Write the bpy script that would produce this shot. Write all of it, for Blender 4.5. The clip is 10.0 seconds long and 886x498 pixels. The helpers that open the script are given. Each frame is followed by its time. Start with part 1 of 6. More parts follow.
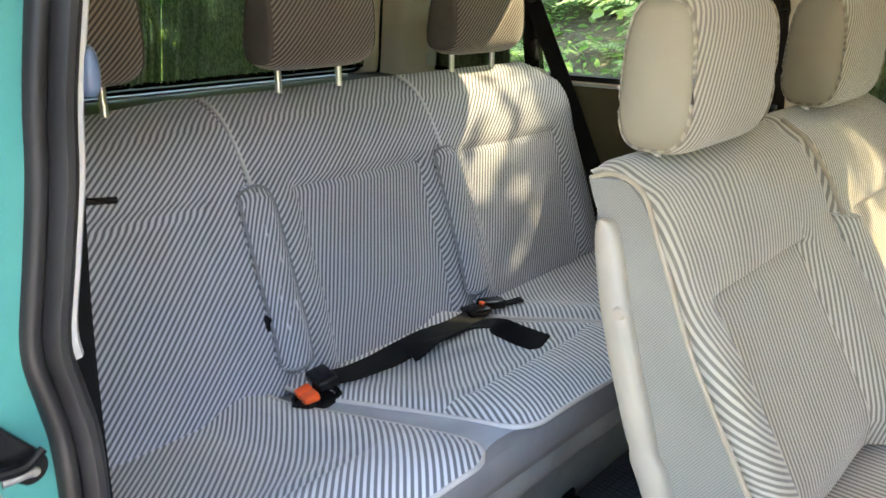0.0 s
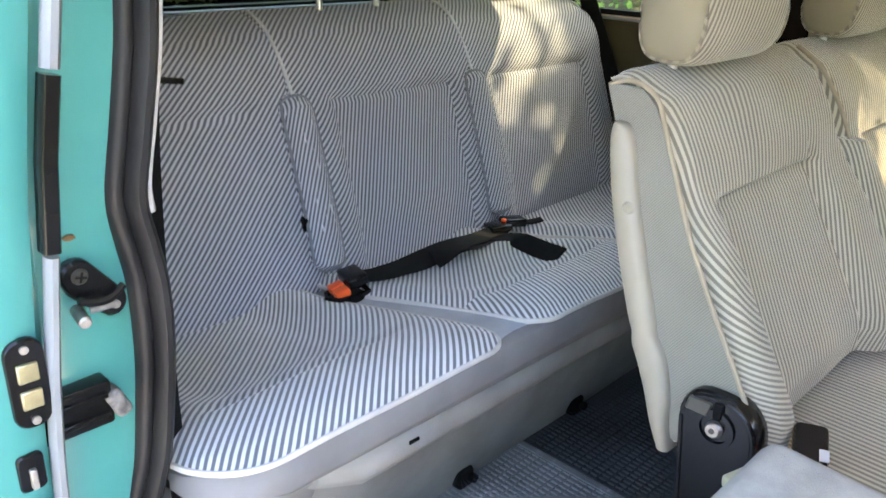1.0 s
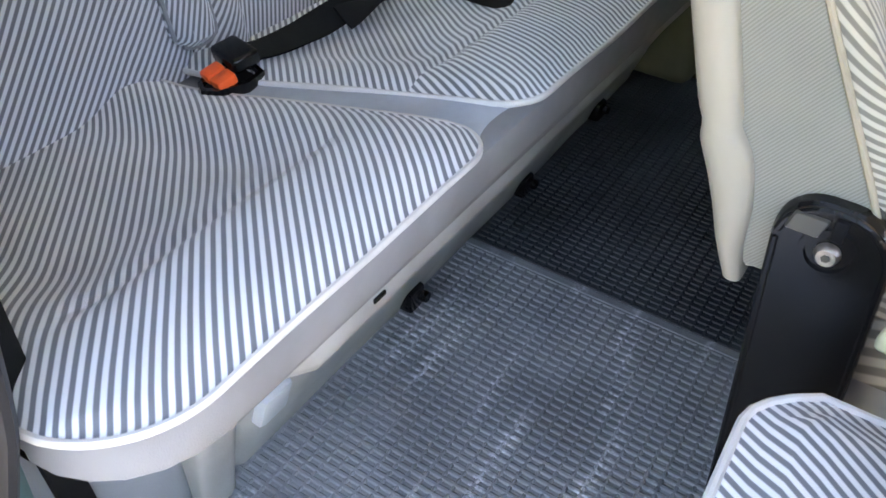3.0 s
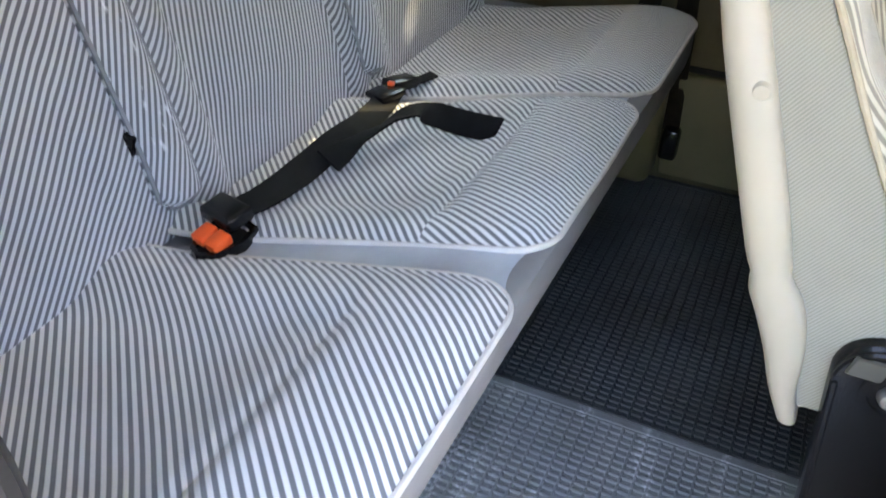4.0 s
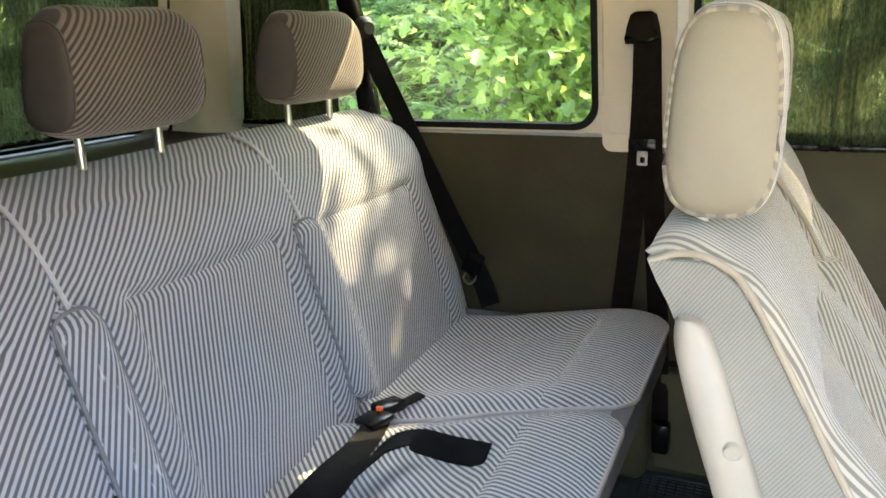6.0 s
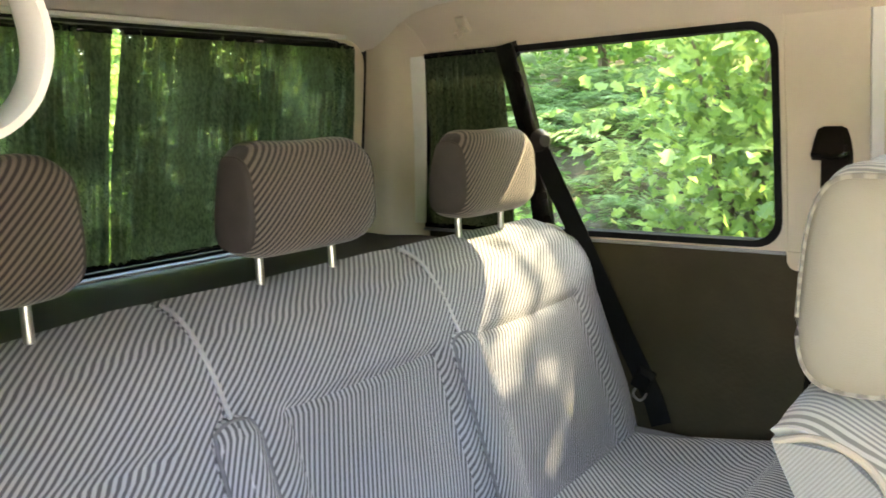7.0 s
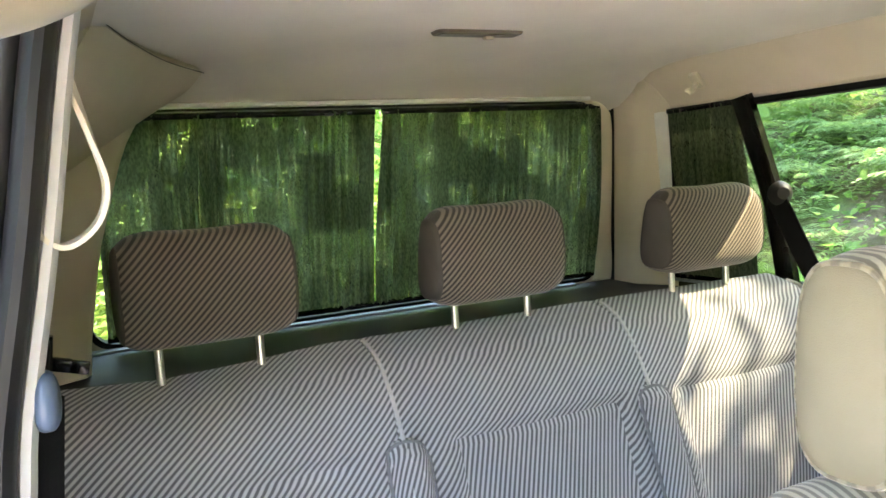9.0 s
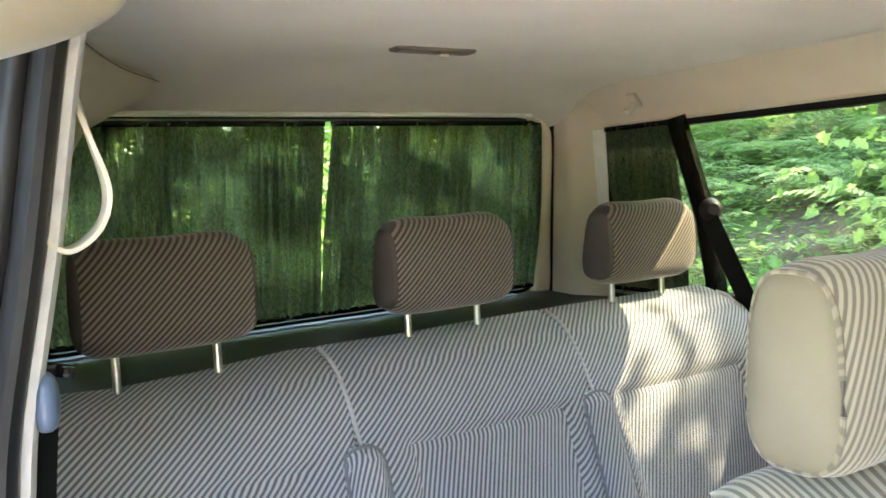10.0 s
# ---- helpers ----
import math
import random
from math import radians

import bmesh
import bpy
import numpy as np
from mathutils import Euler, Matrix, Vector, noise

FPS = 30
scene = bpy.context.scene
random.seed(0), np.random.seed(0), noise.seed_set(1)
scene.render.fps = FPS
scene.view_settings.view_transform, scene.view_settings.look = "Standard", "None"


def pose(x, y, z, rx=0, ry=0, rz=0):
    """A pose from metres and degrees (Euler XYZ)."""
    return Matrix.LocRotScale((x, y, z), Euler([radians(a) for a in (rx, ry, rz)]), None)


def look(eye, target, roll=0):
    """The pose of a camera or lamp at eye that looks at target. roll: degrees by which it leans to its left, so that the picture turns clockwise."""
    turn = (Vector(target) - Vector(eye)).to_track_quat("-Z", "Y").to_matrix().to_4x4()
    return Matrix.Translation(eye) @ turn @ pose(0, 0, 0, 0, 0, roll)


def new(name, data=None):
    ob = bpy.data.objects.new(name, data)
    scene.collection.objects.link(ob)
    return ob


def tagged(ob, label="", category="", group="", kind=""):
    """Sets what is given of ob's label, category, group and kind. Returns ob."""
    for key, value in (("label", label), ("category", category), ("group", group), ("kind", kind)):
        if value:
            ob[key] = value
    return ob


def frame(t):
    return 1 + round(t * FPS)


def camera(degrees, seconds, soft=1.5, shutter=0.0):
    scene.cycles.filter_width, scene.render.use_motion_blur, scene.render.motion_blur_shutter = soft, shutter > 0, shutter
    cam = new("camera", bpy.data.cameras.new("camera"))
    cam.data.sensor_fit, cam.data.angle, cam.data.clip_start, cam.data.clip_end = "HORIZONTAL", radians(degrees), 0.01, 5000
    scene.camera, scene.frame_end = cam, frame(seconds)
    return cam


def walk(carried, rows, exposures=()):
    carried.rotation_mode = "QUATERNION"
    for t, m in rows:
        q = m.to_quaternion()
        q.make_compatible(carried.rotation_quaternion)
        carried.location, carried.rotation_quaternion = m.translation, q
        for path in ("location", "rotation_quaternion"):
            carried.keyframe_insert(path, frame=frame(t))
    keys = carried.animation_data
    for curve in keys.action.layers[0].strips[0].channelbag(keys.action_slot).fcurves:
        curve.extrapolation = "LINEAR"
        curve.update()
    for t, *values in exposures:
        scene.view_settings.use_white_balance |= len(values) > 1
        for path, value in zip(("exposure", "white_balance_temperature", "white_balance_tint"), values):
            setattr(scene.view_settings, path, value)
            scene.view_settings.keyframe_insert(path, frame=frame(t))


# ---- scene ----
cam = camera(58.4, 10.0, shutter=0.2)
PATH = [
    (0, (-1.039, -1.316, 1.027), (0.371, -0.042, 0.401), 0.0),
    (0.5, (-1.101, -1.375, 1.011), (0.272, -0.084, 0.343), 1.0),
    (1, (-1.127, -1.391, 0.991), (0.213, -0.108, 0.244), 1.8),
    (1.5, (-1.085, -1.294, 0.943), (0.241, -0.132, 0.0), 1.5),
    (2, (-1.019, -1.176, 0.896), (0.286, -0.227, -0.285), 2.2),
    (2.2, (-1.005, -1.156, 0.866), (0.3, -0.26, -0.355), 2.5),
    (3.5, (-0.9, -0.979, 0.88), (0.442, -0.257, -0.415), 2.8),
    (4, (-0.909, -0.919, 0.914), (0.591, -0.243, -0.223), 2.0),
    (4.5, (-0.912, -0.899, 0.951), (0.716, -0.241, -0.007), 1.5),
    (5, (-0.916, -0.897, 0.977), (0.802, -0.255, 0.181), 1.4),
    (5.2, (-0.915, -0.895, 0.985), (0.833, -0.26, 0.249), 1.3),
    (6.5, (-0.875, -0.955, 1.031), (0.843, -0.005, 0.649), -1.9),
    (7, (-0.852, -0.992, 1.071), (0.693, 0.238, 0.753), -2.2),
    (7.5, (-0.83, -1.063, 1.078), (0.51, 0.397, 0.808), -3.1),
    (8, (-0.794, -1.14, 1.092), (0.323, 0.501, 0.847), -4.5),
    (8.5, (-0.752, -1.213, 1.099), (0.182, 0.542, 0.883), -4.8),
    (9, (-0.72, -1.279, 1.105), (0.165, 0.506, 0.924), -3.8),
    (9.5, (-0.73, -1.298, 1.11), (0.159, 0.487, 0.966), -3.4),
    (10, (-0.783, -1.29, 1.107), (0.266, 0.406, 0.947), -2.9),
]
EXPOSURES = [(0, 4.5, 7600, 20), (1, 4.4, 7500, 20), (2, 4.42, 7900, 22), (3.5, 4.65, 7800, 21), (4, 4.78, 7800, 21), (5, 4.8, 7800, 21), (6.5, 4.78, 7700, 22), (8, 4.9, 7500, 21), (9, 4.93, 7400, 20), (10, 4.75, 7200, 18)]
walk(cam, [(t, look(eye, target, roll)) for t, eye, target, roll in PATH], EXPOSURES)

# ---- light ----
world = bpy.data.worlds.new("sky")
world.use_nodes = True
scene.world = world
wn = world.node_tree.nodes
sky = wn.new("ShaderNodeTexSky")
sky.sky_type = 'NISHITA'
sky.sun_disc = False
SUN_TO = Vector((0.84, -0.545, 0.95)).normalized()
sky.sun_elevation = math.asin(SUN_TO.z)
sky.sun_rotation = math.atan2(SUN_TO.x, SUN_TO.y)
wn["Background"].inputs["Strength"].default_value = 0.165
world.node_tree.links.new(sky.outputs[0], wn["Background"].inputs["Color"])
sun_data = bpy.data.lights.new("sun", 'SUN')
sun_data.energy = 2.0
sun_data.angle = radians(0.6)
sun_data.color = (1.0, 0.86, 0.66)
sun = new("sun", sun_data)
sun.matrix_world = look((6 * SUN_TO.x, 6 * SUN_TO.y, 6 * SUN_TO.z), (0, 0, 0))


# ---- materials ----
def mat(name):
    m = bpy.data.materials.new(name)
    m.use_nodes = True
    nt = m.node_tree
    return m, nt, nt.nodes["Principled BSDF"]


def N(nt, kind, **values):
    n = nt.nodes.new("ShaderNode" + kind)
    for k, v in values.items():
        n.inputs[k.replace("_", " ")].default_value = v
    return n


def math_node(nt, op, a, b=None):
    n = nt.nodes.new("ShaderNodeMath")
    n.operation = op
    for i, v in enumerate((a, b)):
        if v is None:
            continue
        if isinstance(v, (int, float)):
            n.inputs[i].default_value = v
        else:
            nt.links.new(v, n.inputs[i])
    return n.outputs[0]


def mix_col(nt, fac, a, b):
    n = nt.nodes.new("ShaderNodeMix")
    n.data_type = 'RGBA'
    for sock, v in ((n.inputs[0], fac), (n.inputs[6], a), (n.inputs[7], b)):
        if isinstance(v, (int, float)):
            sock.default_value = v
        elif isinstance(v, tuple):
            sock.default_value = (*v, 1)
        else:
            nt.links.new(v, sock)
    return n.outputs[2]


def ramp(nt, fac, lo, hi):
    n = nt.nodes.new("ShaderNodeMapRange")
    n.interpolation_type = 'SMOOTHSTEP'
    nt.links.new(fac, n.inputs[0])
    n.inputs[1].default_value, n.inputs[2].default_value = lo, hi
    return n.outputs[0]


def noise_fac(nt, scale, detail=3.0, coord="Object", stretch=(1, 1, 1)):
    tc = nt.nodes.new("ShaderNodeTexCoord")
    mp = nt.nodes.new("ShaderNodeMapping")
    mp.inputs["Scale"].default_value = stretch
    nt.links.new(tc.outputs[coord], mp.inputs[0])
    n = N(nt, "TexNoise", Scale=scale, Detail=detail)
    nt.links.new(mp.outputs[0], n.inputs["Vector"])
    return n.outputs["Fac"]


def bump(nt, bsdf, height, strength, distance):
    b = N(nt, "Bump", Strength=strength, Distance=distance)
    nt.links.new(height, b.inputs["Height"])
    nt.links.new(b.outputs[0], bsdf.inputs["Normal"])


def plain(name, col, rough=0.6, spec=0.4, vary=0.12, scale=9.0, grain=0.15, grain_scale=420.0, metal=0.0, dist=0.001):
    """A surface with broad stains and a fine grain."""
    m, nt, b = mat(name)
    dark = tuple(c * (1 - vary) for c in col)
    light = tuple(min(1, c * (1 + vary)) for c in col)
    nt.links.new(mix_col(nt, ramp(nt, noise_fac(nt, scale, 5), 0.3, 0.7), dark, light), b.inputs["Base Color"])
    b.inputs["Roughness"].default_value = rough
    b.inputs["Specular IOR Level"].default_value = spec
    b.inputs["Metallic"].default_value = metal
    bump(nt, b, noise_fac(nt, grain_scale, 2), grain, dist)
    return m


RUNS = {}


def stripes(name, across, pitch=0.0088, light=(0.47, 0.455, 0.435), dark=(0.085, 0.085, 0.095), wobble=0.0, wear=0.0):
    """Woven fabric of two-tone stripes; across: the direction in which they follow one another."""
    m, nt, b = mat(name)
    run = nt.nodes.new("ShaderNodeAttribute")
    run.attribute_name = "stripe_run"
    slow = noise_fac(nt, 5.0, 2)
    phase = math_node(nt, 'ADD', math_node(nt, 'MULTIPLY', run.outputs["Fac"], 2 * math.pi / pitch),
                      math_node(nt, 'MULTIPLY', slow, 0.7 + wobble))
    wave = math_node(nt, 'SINE', phase)
    fac = ramp(nt, wave, -0.55, 0.55)
    worn = noise_fac(nt, 14.0, 4)
    weave = noise_fac(nt, 900.0, 1)
    d2 = mix_col(nt, worn, tuple(c * 0.85 for c in dark), tuple(c * 1.3 for c in dark))
    l2 = mix_col(nt, worn, tuple(c * 0.92 for c in light), tuple(c * 1.06 for c in light))
    cloth = mix_col(nt, fac, d2, l2)
    if wear:
        rubbed = math_node(nt, 'MULTIPLY', ramp(nt, noise_fac(nt, 60, 3, stretch=(1.6, 1, 0.45)), 0.62, 0.74), wear)
        cloth = mix_col(nt, rubbed, cloth, tuple(min(0.8, c * 1.6) for c in light))
    nt.links.new(cloth, b.inputs["Base Color"])
    b.inputs["Roughness"].default_value = 0.9
    b.inputs["Specular IOR Level"].default_value = 0.15
    b.inputs["Sheen Weight"].default_value = 0.25
    b.inputs["Sheen Roughness"].default_value = 0.5
    bump(nt, b, math_node(nt, 'ADD', math_node(nt, 'MULTIPLY', fac, 0.6), weave), 0.35, 0.0008)
    RUNS[m.name] = across
    return m


def slanted(deg):
    """Across-direction for stripes that lean deg from upright towards +x on a seat back."""
    c, s = math.cos(radians(deg)), math.sin(radians(deg))
    return (c, -s * 0.30, -s * 0.95)


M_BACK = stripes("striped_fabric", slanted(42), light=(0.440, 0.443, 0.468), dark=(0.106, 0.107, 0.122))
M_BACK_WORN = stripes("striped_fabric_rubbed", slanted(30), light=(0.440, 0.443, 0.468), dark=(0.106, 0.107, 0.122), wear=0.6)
# Same cloth as M_BACK; the lighter tone puts overhead light on the pads.
M_SEAT_LIT = stripes("striped_fabric_seat_lit", (0.79, -0.62, 0), 0.0092, light=(0.615, 0.615, 0.610), dark=(0.130, 0.133, 0.145))
M_MID = stripes("striped_fabric_upright", slanted(24), 0.0092, light=(0.395, 0.352, 0.268), dark=(0.146, 0.130, 0.100))
# Brown headrest cloth, taken darker to hold the shade of backlit rests.
M_HEAD_SHADED = stripes("striped_fabric_headrest_shaded", (0.72, 0.1, -0.69), 0.0078, light=(0.205, 0.168, 0.137), dark=(0.045, 0.037, 0.032))
M_SOFT = plain("beige_soft_fabric", (0.205, 0.180, 0.126), 0.92, 0.1, 0.06, 10, 0.5, 800)
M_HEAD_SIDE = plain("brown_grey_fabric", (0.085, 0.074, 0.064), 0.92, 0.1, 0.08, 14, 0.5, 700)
M_TWILL = stripes("fine_twill_fabric", (0.2, 0.80, 0.58), 0.0029, light=(0.203, 0.191, 0.155), dark=(0.139, 0.131, 0.106))
M_CORD = stripes("striped_cord", (0, 0, 1), 0.0165, light=(0.225, 0.197, 0.140), dark=(0.135, 0.115, 0.083))
M_CLOTH = plain("grey_cloth", (0.192, 0.187, 0.184), 0.92, 0.1, 0.10, 12, 0.5, 700)
M_BACKCLOTH = plain("light_grey_speckled_cloth", (0.335, 0.325, 0.298), 0.92, 0.1, 0.12, 30, 0.6, 500)
# Band cloth again; paler, bluer tone puts the door's skylight into the channel.
M_CHANNEL_LIT = plain("band_cloth_lit", (0.36, 0.38, 0.405), 0.92, 0.1, 0.10, 12, 0.5, 700)
M_PIPING = plain("light_piping", (0.50, 0.475, 0.44), 0.8, 0.2, 0.08, 30, 0.3, 900)
M_SEALGREY = plain("grey_rubber", (0.19, 0.20, 0.205), 0.6, 0.35, 0.12, 10, 0.2, 400)
M_PIPE_DARK = plain("dark_grey_piping", (0.185, 0.190, 0.205), 0.85, 0.2, 0.08, 30, 0.3, 900)
M_PIPE_GREY = plain("grey_piping", (0.44, 0.44, 0.45), 0.85, 0.2, 0.08, 30, 0.3, 900)
M_BASE = plain("seat_base_plastic", (0.275, 0.265, 0.25), 0.75, 0.3, 0.16, 7, 0.35, 260)
M_TRIM = plain("beige_trim", (0.68, 0.59, 0.455), 0.7, 0.3, 0.06, 4, 0.25, 500)
M_PANEL = plain("brown_beige_panel", (0.064, 0.053, 0.029), 0.85, 0.2, 0.16, 5, 0.5, 90, dist=0.003)
# Lighter, yellower M_PANEL: light on the lower wall is put into the colour.
M_PANEL_LIT = plain("brown_beige_panel_lit", (0.100, 0.085, 0.046), 0.8, 0.25, 0.14, 6, 0.4, 120, dist=0.002)
M_PIPE_TAN = plain("tan_piping", (0.27, 0.225, 0.16), 0.85, 0.2, 0.08, 30, 0.3, 900)
M_WHITE = plain("white_plastic", (0.80, 0.78, 0.74), 0.45, 0.4, 0.04, 20, 0.1, 500)
M_HEADLINER = plain("headliner_fabric", (0.84, 0.775, 0.68), 0.92, 0.1, 0.05, 3, 0.4, 600)
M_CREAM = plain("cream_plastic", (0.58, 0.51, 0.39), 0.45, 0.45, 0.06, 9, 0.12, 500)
# Cream of M_CREAM, darkened to offset strong light on the rail.
M_RAIL_DIM = plain("cream_moulding_dim", (0.255, 0.220, 0.168), 0.5, 0.4, 0.07, 9, 0.12, 500)
M_GREYTRIM = plain("light_grey_plastic", (0.36, 0.38, 0.40), 0.6, 0.4, 0.08, 8, 0.2, 400)
M_EDGE = plain("pale_grey_plastic", (0.50, 0.485, 0.465), 0.5, 0.4, 0.05, 9, 0.1, 500)
M_LAMP = plain("taupe_plastic", (0.17, 0.140, 0.108), 0.5, 0.4, 0.06, 12, 0.1, 500)
M_BLACK = plain("black_plastic", (0.007, 0.0064, 0.006), 0.17, 0.25, 0.2, 15, 0.12, 500)
M_RUBBER = plain("black_rubber", (0.016, 0.0150, 0.0148), 0.46, 0.27, 0.25, 12, 0.15, 300)
M_SEALBLACK = plain("matt_black_rubber", (0.008, 0.008, 0.008), 0.7, 0.15, 0.2, 12, 0.15, 300)
M_STRAP = plain("black_webbing", (0.0055, 0.0055, 0.006), 0.7, 0.10, 0.2, 40, 0.5, 700)
M_BROWNSTRAP = plain("dark_brown_webbing", (0.012, 0.0085, 0.0062), 0.85, 0.08, 0.2, 40, 0.5, 700)
M_ORANGE = plain("orange_plastic", (0.85, 0.10, 0.02), 0.4, 0.5, 0.05, 30, 0.05)
M_CHROME = plain("chromed_steel", (0.82, 0.81, 0.79), 0.32, 0.5, 0.05, 20, 0.03, 300, metal=1.0)
M_HINGE = plain("olive_cream_plastic", (0.36, 0.335, 0.225), 0.5, 0.4, 0.08, 12, 0.12, 400)
M_STEEL = plain("worn_steel", (0.38, 0.36, 0.33), 0.45, 0.5, 0.25, 60, 0.2, 300, metal=1.0)
M_BRASS = plain("brass_contact", (0.40, 0.35, 0.20), 0.45, 0.5, 0.2, 60, 0.1, 300, metal=0.8)
# Near mat paler, far mat darker: partly own tone, partly light and shade.
M_MAT = plain("rubber_mat", (0.026, 0.030, 0.032), 0.55, 0.4, 0.35, 5, 0.3, 500)
M_MAT_SHEET = plain("pale_rubber_sheet", (0.135, 0.142, 0.145), 0.55, 0.45, 0.35, 5, 0.3, 500)
M_ARCH = plain("blue_grey_trim", (0.225, 0.240, 0.258), 0.7, 0.3, 0.12, 6, 0.3, 400)
M_OLIVE = plain("dark_olive_plastic", (0.045, 0.042, 0.034), 0.35, 0.4, 0.15, 15, 0.1, 400)
M_SHELF = plain("dark_grey_trim", (0.042, 0.038, 0.037), 0.6, 0.4, 0.12, 8, 0.3, 500)
M_BARK = plain("bark", (0.16, 0.12, 0.08), 0.9, 0.2, 0.3, 20, 0.8, 60, dist=0.01)


def pale_rubber():
    """Ribbed mat rubber with pale scuffs dragged along the van."""
    m, nt, b = mat("pale_rubber_mat")
    base = mix_col(nt, ramp(nt, noise_fac(nt, 5, 5), 0.3, 0.7), (0.112, 0.119, 0.122), (0.185, 0.193, 0.196))
    drag = ramp(nt, noise_fac(nt, 11, 4, stretch=(0.22, 1.6, 1)), 0.54, 0.68)
    speck = ramp(nt, noise_fac(nt, 170, 2), 0.35, 0.65)
    nt.links.new(mix_col(nt, math_node(nt, 'MULTIPLY', drag, math_node(nt, 'MULTIPLY', speck, 0.9)), base, (0.42, 0.43, 0.44)), b.inputs["Base Color"])
    b.inputs["Roughness"].default_value = 0.52
    b.inputs["Specular IOR Level"].default_value = 0.5
    bump(nt, b, noise_fac(nt, 500, 2), 0.3, 0.001)
    return m


def car_paint():
    m, nt, b = mat("teal_paint")
    f = ramp(nt, noise_fac(nt, 6, 6), 0.45, 0.75)
    nt.links.new(mix_col(nt, f, (0.050, 0.262, 0.235), (0.072, 0.318, 0.280)), b.inputs["Base Color"])
    b.inputs["Roughness"].default_value = 0.30
    b.inputs["Coat Weight"].default_value = 0.6
    b.inputs["Coat Roughness"].default_value = 0.12
    bump(nt, b, noise_fac(nt, 22, 4), 0.14, 0.003)
    return m


def curtain_cloth(name, sheer_most, glow):
    m, nt, b = mat(name)
    out = nt.nodes["Material Output"]
    # Upright streaks put the darkness of shaded folds into the cloth colour.
    weave = noise_fac(nt, 60, 5, stretch=(2.0, 2.0, 0.06))
    thread = noise_fac(nt, 330, 3, stretch=(1.0, 1.0, 0.50))
    crinkle = ramp(nt, noise_fac(nt, 210, 4, stretch=(1.0, 1.0, 0.40)), 0.34, 0.66)
    tone = math_node(nt, 'MULTIPLY', math_node(nt, 'ADD', weave, crinkle), 0.5)
    # Patchy see-through sets specks of leaf light in clusters.
    cluster = noise_fac(nt, 8, 2, stretch=(1.6, 1.6, 1.0))
    col = mix_col(nt, tone, (0.020, 0.031, 0.019), (0.080, 0.105, 0.066))
    dif = nt.nodes.new("ShaderNodeBsdfDiffuse")
    tra = nt.nodes.new("ShaderNodeBsdfTranslucent")
    clear = nt.nodes.new("ShaderNodeBsdfTransparent")
    clear.inputs[0].default_value = (0.90, 0.95, 0.84, 1)
    nt.links.new(col, dif.inputs[0])
    nt.links.new(mix_col(nt, tone, (0.055, 0.070, 0.042), (0.31, 0.35, 0.22)), tra.inputs[0])
    m1 = N(nt, "MixShader", Fac=glow)
    nt.links.new(dif.outputs[0], m1.inputs[1])
    nt.links.new(tra.outputs[0], m1.inputs[2])
    m2 = nt.nodes.new("ShaderNodeMixShader")
    sheer = math_node(nt, 'MULTIPLY', ramp(nt, cluster, 0.42, 0.62), math_node(nt, 'MULTIPLY', ramp(nt, thread, 0.47, 0.66), sheer_most))
    nt.links.new(math_node(nt, 'ADD', sheer, math_node(nt, 'MULTIPLY', ramp(nt, weave, 0.3, 0.7), 0.09)), m2.inputs[0])
    nt.links.new(m1.outputs[0], m2.inputs[1])
    nt.links.new(clear.outputs[0], m2.inputs[2])
    nt.links.new(m2.outputs[0], out.inputs["Surface"])
    return m


def window_glass():
    m, nt, b = mat("window_glass")
    out = nt.nodes["Material Output"]
    clear = nt.nodes.new("ShaderNodeBsdfTransparent")
    clear.inputs[0].default_value = (0.85, 0.90, 0.82, 1)
    gl = N(nt, "BsdfGlossy", Roughness=0.02)
    fr = N(nt, "Fresnel", IOR=1.45)
    mx = nt.nodes.new("ShaderNodeMixShader")
    nt.links.new(math_node(nt, 'MULTIPLY', fr.outputs[0], 0.7), mx.inputs[0])
    nt.links.new(clear.outputs[0], mx.inputs[1])
    nt.links.new(gl.outputs[0], mx.inputs[2])
    nt.links.new(mx.outputs[0], out.inputs["Surface"])
    return m


def leaf_mat(name, dark, light):
    m, nt, b = mat(name)
    geo = nt.nodes.new("ShaderNodeNewGeometry")
    col = mix_col(nt, geo.outputs["Random Per Island"], dark, light)
    nt.links.new(col, b.inputs["Base Color"])
    b.inputs["Roughness"].default_value = 0.55
    out = nt.nodes["Material Output"]
    tra = nt.nodes.new("ShaderNodeBsdfTranslucent")
    nt.links.new(mix_col(nt, geo.outputs["Random Per Island"], tuple(c * 1.9 for c in dark), tuple(c * 1.9 for c in light)), tra.inputs[0])
    mx = N(nt, "MixShader", Fac=0.45)
    nt.links.new(b.outputs[0], mx.inputs[1])
    nt.links.new(tra.outputs[0], mx.inputs[2])
    nt.links.new(mx.outputs[0], out.inputs["Surface"])
    return m


